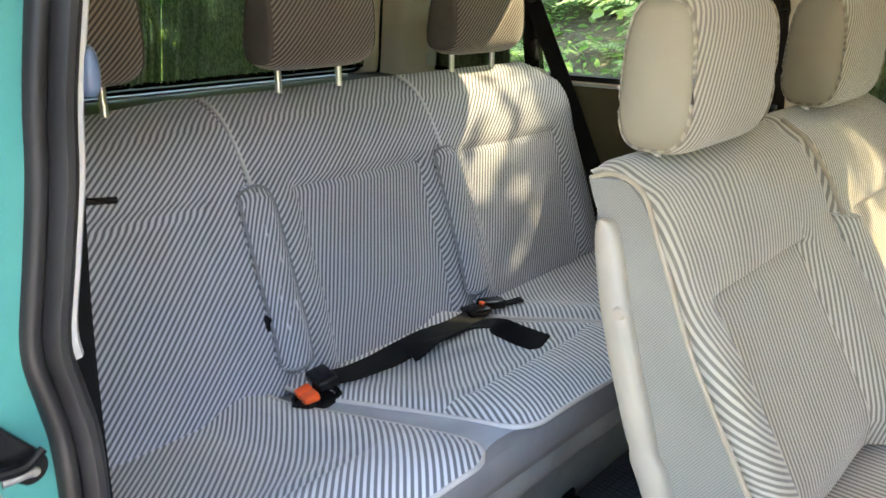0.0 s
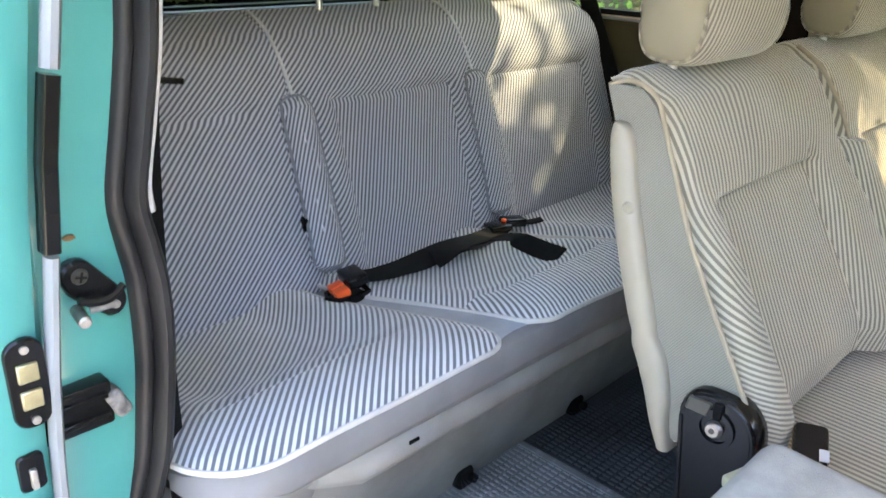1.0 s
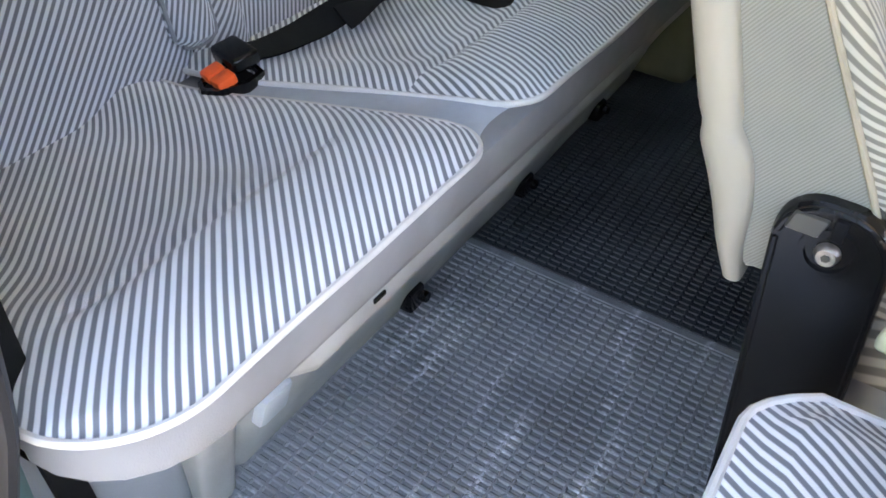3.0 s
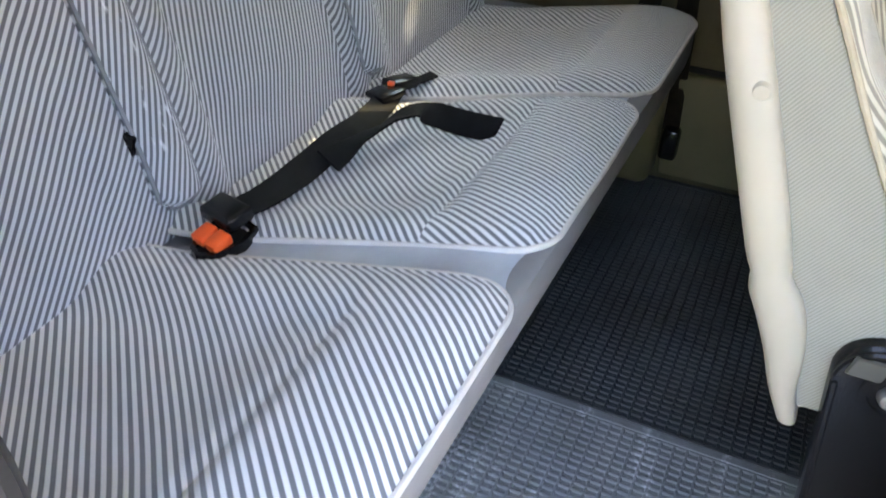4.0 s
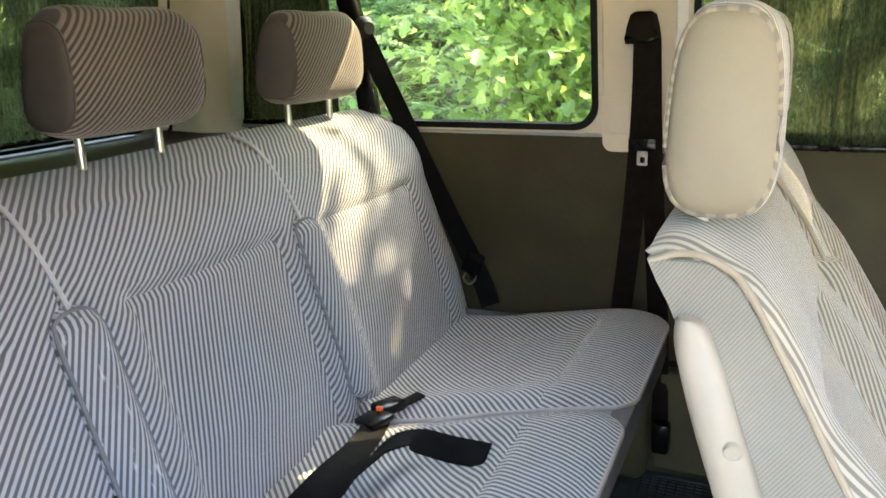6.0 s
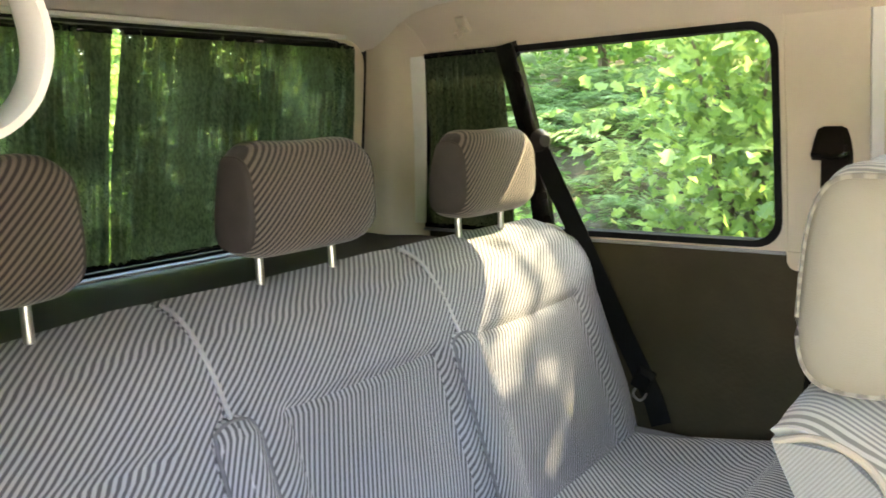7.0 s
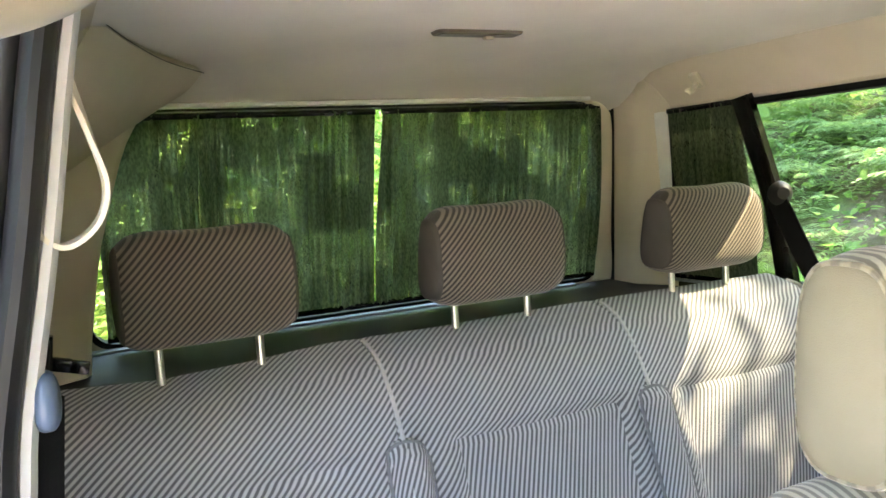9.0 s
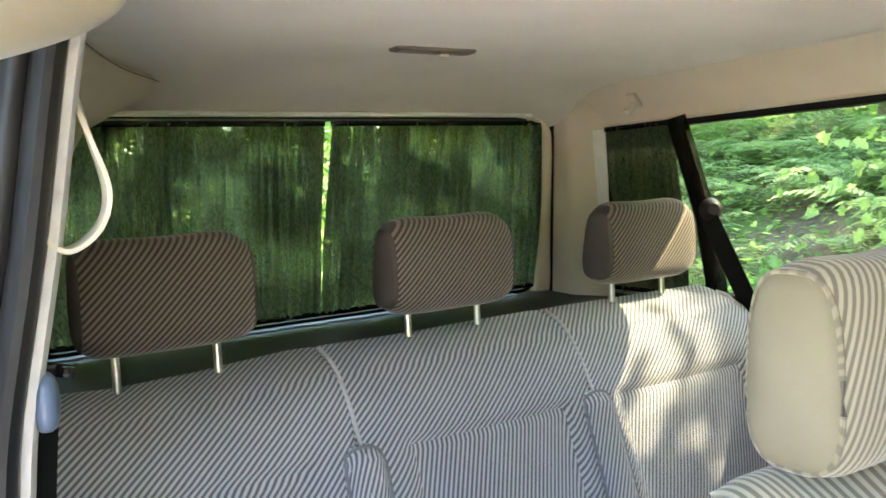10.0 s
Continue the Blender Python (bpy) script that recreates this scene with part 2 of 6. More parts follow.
def soil():
    m, nt, b = mat("forest_floor")
    big = ramp(nt, noise_fac(nt, 1.3, 6), 0.40, 0.62)
    fine = noise_fac(nt, 26, 6)
    brown = mix_col(nt, fine, (0.045, 0.032, 0.022), (0.17, 0.125, 0.085))
    green = mix_col(nt, fine, (0.02, 0.05, 0.01), (0.13, 0.22, 0.04))
    tc = nt.nodes.new("ShaderNodeTexCoord")
    sep = nt.nodes.new("ShaderNodeSeparateXYZ")
    nt.links.new(tc.outputs["Object"], sep.inputs[0])
    edge = math_node(nt, 'ADD', sep.outputs[0], math_node(nt, 'MULTIPLY', noise_fac(nt, 0.8, 3), 0.8))
    # Gravel is unseen, set this pale to bounce light up into the van.
    gravel = mix_col(nt, noise_fac(nt, 60, 4), (0.56, 0.52, 0.46), (0.78, 0.73, 0.65))
    wild = mix_col(nt, big, brown, green)
    nt.links.new(mix_col(nt, ramp(nt, edge, 1.4, 2.0), gravel, wild), b.inputs["Base Color"])
    b.inputs["Roughness"].default_value = 0.95
    bump(nt, b, noise_fac(nt, 18, 8), 0.9, 0.06)
    return m


M_PAINT = car_paint()
M_MAT_PALE = pale_rubber()
M_CURTAIN = curtain_cloth("green_curtain_cloth", 0.62, 0.58)
M_CURTAIN_BUNCHED = curtain_cloth("green_curtain_cloth_bunched", 0.16, 0.10)
M_GLASS = window_glass()
M_LEAF = leaf_mat("leaf_bright", (0.09, 0.155, 0.035), (0.33, 0.42, 0.13))
M_LEAF2 = leaf_mat("leaf_deep", (0.05, 0.12, 0.025), (0.20, 0.33, 0.08))
M_FERN = leaf_mat("fern_leaf", (0.10, 0.18, 0.07), (0.27, 0.36, 0.16))
M_SOIL = soil()


# ---- mesh helpers ----
def smoothstep(a, b, v):
    t = max(0.0, min(1.0, (v - a) / (b - a)))
    return t * t * (3 - 2 * t)


def lerp(a, b, t):
    return a + (b - a) * t


def table(rows, v):
    """Straight-line look-up in rows of (v, value), v rising."""
    if v <= rows[0][0]:
        return rows[0][1]
    for (v0, a), (v1, b) in zip(rows, rows[1:]):
        if v <= v1:
            return lerp(a, b, (v - v0) / (v1 - v0))
    return rows[-1][1]


def finish(bm, smooth=True):
    bmesh.ops.recalc_face_normals(bm, faces=bm.faces)
    for f in bm.faces:
        f.smooth = smooth
    return bm


def part(name, bm, material, parent=None, label="", smooth=True, run=None):
    finish(bm, smooth)
    me = bpy.data.meshes.new(name)
    bm.to_mesh(me)
    bm.free()
    me.materials.append(material)
    if material.name in RUNS:
        # how far each corner lies across the stripes of the weave
        ax, ay, az = RUNS[material.name]
        att = me.attributes.new("stripe_run", 'FLOAT', 'CORNER')
        vals = np.zeros(len(me.loops))
        for pl in me.polygons:
            for li in pl.loop_indices:
                c = me.vertices[me.loops[li].vertex_index].co
                vals[li] = run(c, pl.center) if run else ax * c.x + ay * c.y + az * c.z
        att.data.foreach_set("value", vals)
    ob = new(name, me)
    if parent:
        ob.parent = parent
    if label:
        tagged(ob, label)
    if smooth:
        me.set_sharp_from_angle(angle=radians(42))
    return ob


def thing(name, label, category, group="", at=(0, 0, 0)):
    ob = new(name)
    ob.location = at
    ob.empty_display_size = 0.05
    return tagged(ob, label, category, group)


def box(x0, x1, y0, y1, z0, z1, bevel=0.0, seg=2, bm=None):
    bm = bm or bmesh.new()
    vs = [bm.verts.new((x, y, z)) for x in (x0, x1) for y in (y0, y1) for z in (z0, z1)]
    fs = [bm.faces.new([vs[i] for i in q]) for q in ((0, 1, 3, 2), (4, 6, 7, 5), (0, 4, 5, 1), (2, 3, 7, 6), (0, 2, 6, 4), (1, 5, 7, 3))]
    if bevel:
        es = {e for f in fs for e in f.edges}
        bmesh.ops.bevel(bm, geom=list(es), offset=bevel, segments=seg, profile=0.5, affect='EDGES')
    return bm


def turned(bm, m):
    bmesh.ops.transform(bm, matrix=m, verts=bm.verts)
    return bm


def grid_solid(nu, nv, front, back, bm=None):
    """A closed body between two sheets front(u, v) and back(u, v), u and v from 0 to 1."""
    bm = bm or bmesh.new()
    sheets = []
    for fn in (front, back):
        sheets.append([[bm.verts.new(fn(i / nu, j / nv)) for j in range(nv + 1)] for i in range(nu + 1)])
    for k, s in enumerate(sheets):
        for i in range(nu):
            for j in range(nv):
                q = (s[i][j], s[i + 1][j], s[i + 1][j + 1], s[i][j + 1])
                bm.faces.new(q if k == 0 else q[::-1])
    a, b = sheets
    for i in range(nu):
        for j in (0, nv):
            bm.faces.new((a[i][j], a[i + 1][j], b[i + 1][j], b[i][j]))
    for j in range(nv):
        for i in (0, nu):
            bm.faces.new((a[i][j], a[i][j + 1], b[i][j + 1], b[i][j]))
    return bm


def loft(rings, closed_ring=True, cap=True, bm=None):
    bm = bm or bmesh.new()
    vs = [[bm.verts.new(p) for p in r] for r in rings]
    n = len(rings[0])
    for a, b in zip(vs, vs[1:]):
        for i in range(n if closed_ring else n - 1):
            k = (i + 1) % n
            bm.faces.new((a[i], a[k], b[k], b[i]))
    if cap:
        bm.faces.new(vs[0][::-1])
        bm.faces.new(vs[-1])
    return bm


def smooth_path(pts, per=6, closed=False):
    """Catmull-Rom points through pts."""
    pts = [Vector(p) for p in pts]
    n = len(pts)
    out = []
    for i in range(n if closed else n - 1):
        p0 = pts[(i - 1) % n] if closed or i > 0 else pts[0] * 2 - pts[1]
        p1, p2 = pts[i], pts[(i + 1) % n]
        p3 = pts[(i + 2) % n] if closed or i + 2 < n else pts[-1] * 2 - pts[-2]
        for k in range(per):
            t = k / per
            out.append(0.5 * ((2 * p1) + (p2 - p0) * t + (2 * p0 - 5 * p1 + 4 * p2 - p3) * t * t + (3 * p1 - p0 - 3 * p2 + p3) * t ** 3))
    if not closed:
        out.append(pts[-1])
    return out


def sweep(pts, ra, rb=None, up=(0, 0, 1), sides=8, closed=False, bm=None, square=0.0):
    """A tube of half-widths ra (sideways) and rb (along up) along pts."""
    rb = ra if rb is None else rb
    pts = [Vector(p) for p in pts]
    n = len(pts)
    rings = []
    for i, p in enumerate(pts):
        if closed:
            t = pts[(i + 1) % n] - pts[i - 1]
        else:
            t = pts[min(i + 1, n - 1)] - pts[max(i - 1, 0)]
        t.normalize()
        u = up[i] if isinstance(up, list) else Vector(up)
        s = t.cross(u)
        if s.length < 1e-4:
            s = t.cross(Vector((1, 0.1, 0)))
        s.normalize()
        w = s.cross(t).normalized()
        ring = []
        for k in range(sides):
            a = 2 * math.pi * (k + 0.5) / sides
            c, d = math.cos(a), math.sin(a)
            if square:
                c = math.copysign(abs(c) ** square, c)
                d = math.copysign(abs(d) ** square, d)
            ring.append(p + s * (ra * c) + w * (rb * d))
        rings.append(ring)
    if closed:
        rings.append(rings[0])
        bm = bm or bmesh.new()
        vs = [[bm.verts.new(p) for p in r] for r in rings[:-1]]
        vs.append(vs[0])
        for a, b in zip(vs, vs[1:]):
            for k in range(sides):
                j = (k + 1) % sides
                bm.faces.new((a[k], a[j], b[j], b[k]))
        return bm
    return loft(rings, bm=bm)


def strap(pts, width, normals, thick=0.0022, per=6):
    """Flat webbing along pts; normals: the outward side at each point."""
    path = smooth_path(pts, per)
    nn = []
    for i in range(len(path)):
        f = i / max(1, len(path) - 1) * (len(normals) - 1)
        a = int(min(f, len(normals) - 2)) if len(normals) > 1 else 0
        v = Vector(normals[a]) if len(normals) == 1 else Vector(normals[a]).lerp(Vector(normals[a + 1]), f - a)
        nn.append(v.normalized())
    return sweep(path, width / 2, thick, up=nn, sides=8, square=0.35)


def cyl(c, axis, r, depth, sides=20, r2=None, bm=None, bevel=0.0):
    """A disc or stub centred on c along axis."""
    bm = bm or bmesh.new()
    axis = Vector(axis).normalized()
    q = axis.to_track_quat('Z', 'Y').to_matrix()
    r2 = r if r2 is None else r2
    rings = []
    prof = [(r, -depth / 2), (r2, depth / 2)] if not bevel else [(r - bevel, -depth / 2), (r, -depth / 2 + bevel), (r2, depth / 2 - bevel), (r2 - bevel, depth / 2)]
    for rr, h in prof:
        rings.append([Vector(c) + q @ Vector((rr * math.cos(2 * math.pi * k / sides), rr * math.sin(2 * math.pi * k / sides), h)) for k in range(sides)])
    return loft(rings, bm=bm)


def rounded_rect(w0, w1, h0, h1, r, per=6):
    """Points round a rectangle with round corners, anticlockwise from the lower right; r: one radius or four."""
    rs = r if isinstance(r, (list, tuple)) else (r,) * 4
    out = []
    for (cx, cy, a0), rr in zip((((w1, h0, -90)), (w1, h1, 0), (w0, h1, 90), (w0, h0, 180)), rs):
        ox = cx - rr if cx == w1 else cx + rr
        oy = cy - rr if cy == h1 else cy + rr
        for k in range(per + 1):
            a = radians(a0 + 90 * k / per)
            out.append((ox + rr * math.cos(a), oy + rr * math.sin(a)))
    return out


def slab(outline, place, t0, t1, bevel=0.0):
    """A plate with a 2-D outline; place(a, b, t) gives the point at depth t."""
    def inset(d):
        n = len(outline)
        cx, cy = sum(p[0] for p in outline) / n, sum(p[1] for p in outline) / n
        out = []
        for a, b in outline:
            l = math.hypot(a - cx, b - cy)
            out.append((cx + (a - cx) * (1 - d / l), cy + (b - cy) * (1 - d / l)))
        return out
    if bevel:
        s = 1 if t1 > t0 else -1
        rings = [[place(a, b, t0) for a, b in inset(bevel)], [place(a, b, t0 + s * bevel) for a, b in outline],
                 [place(a, b, t1 - s * bevel) for a, b in outline], [place(a, b, t1) for a, b in inset(bevel)]]
    else:
        rings = [[place(a, b, t) for a, b in outline] for t in (t0, t1)]
    return loft(rings)


def ring_plate(outer, inner, place, t0, t1):
    """A frame between two outlines of equal point count."""
    bm = bmesh.new()
    v = [[bm.verts.new(place(a, b, t)) for a, b in line] for line, t in ((outer, t0), (inner, t0), (inner, t1), (outer, t1))]
    n = len(outer)
    for a, b in ((0, 1), (1, 2), (2, 3), (3, 0)):
        for i in range(n):
            k = (i + 1) % n
            bm.faces.new((v[a][i], v[a][k], v[b][k], v[b][i]))
    return bm


# ---- van shell ----
SIDE = [(-0.1, 0.80), (0.0, 0.82), (0.30, 0.845), (0.775, 0.842), (1.00, 0.810), (1.245, 0.757), (1.30, 0.70), (1.34, 0.62)]


def side_x(z):
    return table(SIDE, z)


def side_sheet(name, s, y0, y1, z0, z1, material, label, nz=10, skin=0.045):
    """A stretch of side wall; s: +1 the far side, -1 the door side."""
    def inner(u, v):
        z = lerp(z0, z1, v)
        return (s * side_x(z), lerp(y0, y1, u), z)

    def outer(u, v):
        z = lerp(z0, z1, v)
        return (s * (side_x(z) + skin), lerp(y0, y1, u), z)
    return tagged(part(name, grid_solid(2, nz, inner, outer), material), label, "wall", kind="structure")


def on_side(s):
    return lambda a, b, t: (s * (side_x(b) + t), a, b)


FRONT_Y, REAR_Y = -2.6, 0.62
WIN_Z0, WIN_Z1 = 0.778, 1.243


def rear_slant(z):
    """How far the rear edge of the side window runs back below its top."""
    return 0.19 * (WIN_Z1 - min(WIN_Z1, max(WIN_Z0, z)))


def on_slanted_side(a, b, t):
    return (side_x(b) + t, a + rear_slant(b) * smoothstep(-0.05, 0.318, a), b)


side_sheet("wall_left_lower", 1, FRONT_Y, 0.66, -0.02, WIN_Z0, M_PANEL, "brown-beige fabric lined side wall below the windows", 12)
side_sheet("wall_left_pillar", 1, -0.725, -0.545, WIN_Z0, WIN_Z1, M_TRIM, "beige plastic pillar trim between two side windows")
rear_sheet = grid_solid(2, 10, lambda u, v: on_slanted_side(lerp(0.325, 0.48, u), lerp(WIN_Z0, WIN_Z1, v), 0.0), lambda u, v: on_slanted_side(lerp(0.325, 0.48, u), lerp(WIN_Z0, WIN_Z1, v), 0.045))
tagged(part("wall_left_rear", rear_sheet, M_TRIM), "beige plastic rear corner pillar trim", "wall", kind="structure")
# Out of view; reaches back to y -1.40 to cut the window's light.
side_sheet("wall_left_front", 1, FRONT_Y, -1.40, WIN_Z0, WIN_Z1, M_TRIM, "unseen beige plastic front trim, widened to cut window light")
side_sheet("wall_left_rail", 1, FRONT_Y, 0.50, WIN_Z1, 1.34, M_TRIM, "beige roof rail trim above the side windows", 8)
side_sheet("wall_right_lower", -1, -0.60, 0.66, -0.02, WIN_Z0, M_PANEL, "brown-beige fabric lined side wall beside the bench", 12)
side_sheet("wall_right_upper", -1, -0.60, 0.50, WIN_Z0, 1.34, M_TRIM, "beige plastic side trim behind the door opening", 12)
side_sheet("wall_right_rail", -1, FRONT_Y, -0.60, 1.265, 1.34, M_TRIM, "beige roof rail trim above the sliding door opening", 8)
side_sheet("wall_right_front", -1, FRONT_Y, -1.75, -0.02, 1.265, M_TRIM, "plain trim ahead of the sliding door opening", 12)


def outer_panel(name, s, y0, y1, z0, z1, label):
    """Painted metal skin outside a side wall."""
    def skin(d):
        return lambda u, v: (s * (side_x(lerp(z0, z1, v)) + d), lerp(y0, y1, u), lerp(z0, z1, v))
    return tagged(part(name, grid_solid(2, 10, skin(0.048), skin(0.056)), M_PAINT), label, "body panel", kind="structure")


outer_panel("wall_left_skin", 1, FRONT_Y, 0.66, -0.25, WIN_Z0 - 0.006, "teal painted outer side panel below the windows")
outer_panel("wall_right_skin", -1, -0.60, 0.66, -0.25, 1.33, "teal painted outer side panel behind the door opening")


def bulkhead(name, y0, y1, z0, z1, label):
    return tagged(part(name, box(-0.9, 0.9, y0, y1, z0, z1), M_TRIM, smooth=False), label, "wall", kind="structure")


# Unseen wall, taken up to 0.98 to block light from the front.
bulkhead("wall_front_lower", FRONT_Y - 0.05, FRONT_Y, -0.05, 0.98, "plain unseen lower front wall ahead of the seats, raised to block light")
bulkhead("wall_front_upper", FRONT_Y - 0.05, FRONT_Y, 1.28, 1.40, "plain upper front wall above the windscreen")


def side_window(name, y0, y1, label, place):
    """Rubber-framed side window with its trim ring and pane."""
    win = tagged(new(name), label, "window", kind="structure")
    outer = rounded_rect(y0 - 0.004, y1 + 0.004, WIN_Z0 - 0.004, WIN_Z1 + 0.004, 0.0005)
    mid = rounded_rect(y0 + 0.006, y1 - 0.006, WIN_Z0 + 0.008, WIN_Z1 - 0.004, 0.055)
    inner = rounded_rect(y0 + 0.020, y1 - 0.020, WIN_Z0 + 0.022, WIN_Z1 - 0.018, 0.048)
    part("trim_ring", ring_plate(outer, mid, place, -0.003, 0.035), M_TRIM, win)
    part("rubber_seal", ring_plate(mid, inner, place, -0.007, 0.037), M_SEALBLACK, win, "black rubber window seal")
    pane = part("pane", slab(inner, place, 0.024, 0.028), M_GLASS, win, smooth=False)
    pane.visible_shadow = True
    bead = [(side_x(WIN_Z0) - 0.006, y, WIN_Z0 - 0.001) for y in (y0, (y0 + y1) / 2, place(y1, WIN_Z0, 0)[1])]
    part("bead", sweep(bead, 0.005, 0.004), M_GREYTRIM, win, "light grey window bead")
    return win


side_window("window_1", -0.545, 0.325, "clear side window beside the rear bench in a black rubber seal", on_slanted_side)
side_window("window_2", -1.40, -0.725, "clear side window beside the middle bench in a black rubber seal", on_side(1))


lower = box(0.816, 0.846, -1.50, -0.690, 0.0, 0.252, 0.012, 3)
tagged(part("trim_side_pocket", lower, M_PANEL_LIT), "brown-beige moulded lower side panel under a dark slot", "trim", kind="structure")
tagged(part("trim_slot", box(0.832, 0.8425, -1.20, -0.700, 0.256, 0.268, 0.002, 1), M_SEALBLACK), "dark slot above the lower side panel", "trim", kind="structure")
foot_line = rounded_rect(-0.735, -0.548, 0.742, 0.781, (0.022, 0.0005, 0.0005, 0.022))
tagged(part("trim_pillar_foot", slab(foot_line, on_side(1), -0.009, 0.004, 0.002), M_TRIM), "beige rounded foot of the pillar trim", "trim", kind="structure")


# tailgate: a leaning rear wall round its window
def rear_y(z):
    return 0.488 + (1.285 - z) * 0.25


def flare(z):
    """How far the tailgate opening widens below its top."""
    return 0.07 * min(0.5, max(0.0, 1.28 - z))


def on_rear(a, b, t):
    return (a + flare(b) * smoothstep(0.0, 0.65, a), rear_y(b) + t, b)


gate = tagged(new("wall_rear"), "tailgate with a large rear window and cream trim", "wall", kind="structure")
g_out = rounded_rect(-0.80, 0.80, -0.02, 1.36, 0.0005)
g_mid = rounded_rect(-0.665, 0.682, 0.772, 1.288, (0.05, 0.07, 0.07, 0.05))
g_in = rounded_rect(-0.655, 0.674, 0.782, 1.279, (0.05, 0.07, 0.07, 0.05))
part("trim", ring_plate(g_out, g_mid, on_rear, 0.0, 0.05), M_CREAM, gate)
part("rubber_seal", ring_plate(g_mid, g_in, on_rear, -0.004, 0.052), M_SEALBLACK, gate, "black rubber window seal")
rear_pane = part("pane", slab(g_in, on_rear, 0.030, 0.034), M_GLASS, gate, smooth=False)
rear_pane.visible_shadow = True
ledge = [(x, rear_y(0.772) - 0.012, 0.768) for x in (-0.67, -0.2, 0.2, 0.63)]
part("ledge", sweep(ledge, 0.014, 0.006, square=0.5), M_GREYTRIM, gate, "light grey window ledge")


# rear corner posts, full height, with a rounded inward face
def corner_post(name, s, label):
    rings = []
    for k in range(17):
        z = lerp(0.70, 1.33, k / 16)
        xw = side_x(z) + 0.01
        reach = 0.700 + 0.145 * (1.27 - z)
        if s < 0:
            reach = table([(0.70, 0.675), (0.82, 0.664), (1.0, 0.632), (1.107, 0.600), (1.20, 0.570), (1.26, 0.535), (1.30, 0.46), (1.34, 0.40)], z)
        reach = min(reach, xw - 0.02)
        yb = rear_y(z) - 0.006
        if s > 0:
            sl = rear_slant(z)
            prof = [(xw, 0.318 + sl), (xw - 0.012, 0.312 + sl), (xw - 0.020, 0.345 + sl), (lerp(reach, xw, 0.42), 0.375 + sl), (lerp(reach, xw, 0.26), 0.392 + sl), (reach + 0.010, 0.402 + sl), (reach + 0.002, 0.418 + sl), (reach, 0.436 + sl), (reach, yb), (xw, yb)]
        else:
            prof = [(xw, 0.318), (xw - 0.012, 0.312), (lerp(reach, xw, 0.5), 0.37), (reach + 0.012, 0.41), (reach, 0.43), (reach, yb), (xw, yb)]
        rings.append([(s * a, b, z) for a, b in prof])
    return tagged(part(name, loft(rings), M_TRIM), label, "pillar", kind="structure")


bead_pts = [(0.585, 1.284, 0.010), (0.632, 1.278, 0.016), (0.660, 1.258, 0.022), (0.672, 1.225, 0.027), (0.682, 1.10, 0.028), (0.692, 0.92, 0.030), (0.700, 0.83, 0.032), (0.702, 0.775, 0.032)]
bead_rings = []
for bx, bz, bw in [tuple(p) for p in smooth_path(bead_pts, 4)]:
    by = rear_y(bz)
    bx += flare(bz) * 0.9
    bead_rings.append([(bx + bw * math.sin(radians(w)), by - 0.004 - 0.022 * max(0.0, math.cos(radians(w))) ** 0.6, bz) for w in range(-90, 91, 15)] + [(bx + bw, by + 0.004, bz), (bx - bw, by + 0.004, bz)])
part("window_bead", loft(bead_rings), M_TRIM, gate, "cream moulded edge of the tailgate trim")
corner_post("pillar_rear_left", 1, "cream rear corner post beside the tailgate")
tagged(part("trim_gate_gap", sweep(smooth_path([(0.655, rear_y(1.29) - 0.012, 1.290), (0.688, rear_y(1.28) - 0.012, 1.276), (0.702, rear_y(1.24) - 0.012, 1.24), (0.723, rear_y(1.1) - 0.012, 1.10), (0.751, rear_y(0.92) - 0.012, 0.92), (0.774, rear_y(0.765) - 0.012, 0.765)], 4), 0.0036, 0.009, up=(0, 1, 0)), M_RUBBER), "dark rubber gap between corner post and tailgate", "trim", kind="structure")
reveal_rings = []
for k in range(9):
    z = lerp(0.795, 1.236, k / 8)
    xw = side_x(z)
    reveal_rings.append([(xw - dx, y + rear_slant(z), z) for dx, y in ((0.004, 0.3165), (0.013, 0.3165), (0.0165, 0.322), (0.0185, lerp(0.350, 0.362, k / 8)), (0.004, lerp(0.354, 0.366, k / 8)))])
tagged(part("trim_window_reveal", loft(reveal_rings), M_WHITE), "pale plastic edge of the post at the side window", "trim", kind="structure")
pillar_rings = []
for k in range(9):
    z = lerp(0.79, 1.24, k / 8)
    xw = side_x(z)
    pillar_rings.append([(xw + 0.01, -0.7275, z), (xw - 0.005, -0.7275, z), (xw - 0.009, -0.722, z), (xw - 0.008, -0.700, z), (xw + 0.004, -0.694, z)])
tagged(part("trim_pillar_reveal", loft(pillar_rings), M_WHITE), "pale plastic edge of the pillar trim at the window", "trim", kind="structure")
corner_post("pillar_rear_right", -1, "beige rear corner post flaring into the roof")


def gusset():
    """Trim wedge that runs from the door-side corner post out under the headliner."""
    hi = smooth_path([(-0.640, -0.16, 1.336), (-0.585, -0.02, 1.330), (-0.520, 0.12, 1.326), (-0.440, 0.228, 1.322)], 5)
    lo = smooth_path([(-0.785, -0.16, 1.150), (-0.770, 0.05, 1.120), (-0.690, 0.27, 1.150), (-0.505, 0.410, 1.282)], 5)
    n = len(hi) - 1

    def face(u, v):
        k = min(int(u * n + 1e-6), n)
        p = lo[k].lerp(hi[k], v)
        return tuple(p + Vector((0.5, -0.3, -0.8)) * (0.012 * math.sin(math.pi * v)))

    def rear(u, v):
        p = Vector(face(u, v))
        return tuple(p + Vector((-0.012, 0.01, 0.02)))
    return grid_solid(n, 8, face, rear)


crease = smooth_path([(-0.640, -0.16, 1.336), (-0.585, -0.02, 1.330), (-0.520, 0.12, 1.326), (-0.440, 0.228, 1.322)], 5)
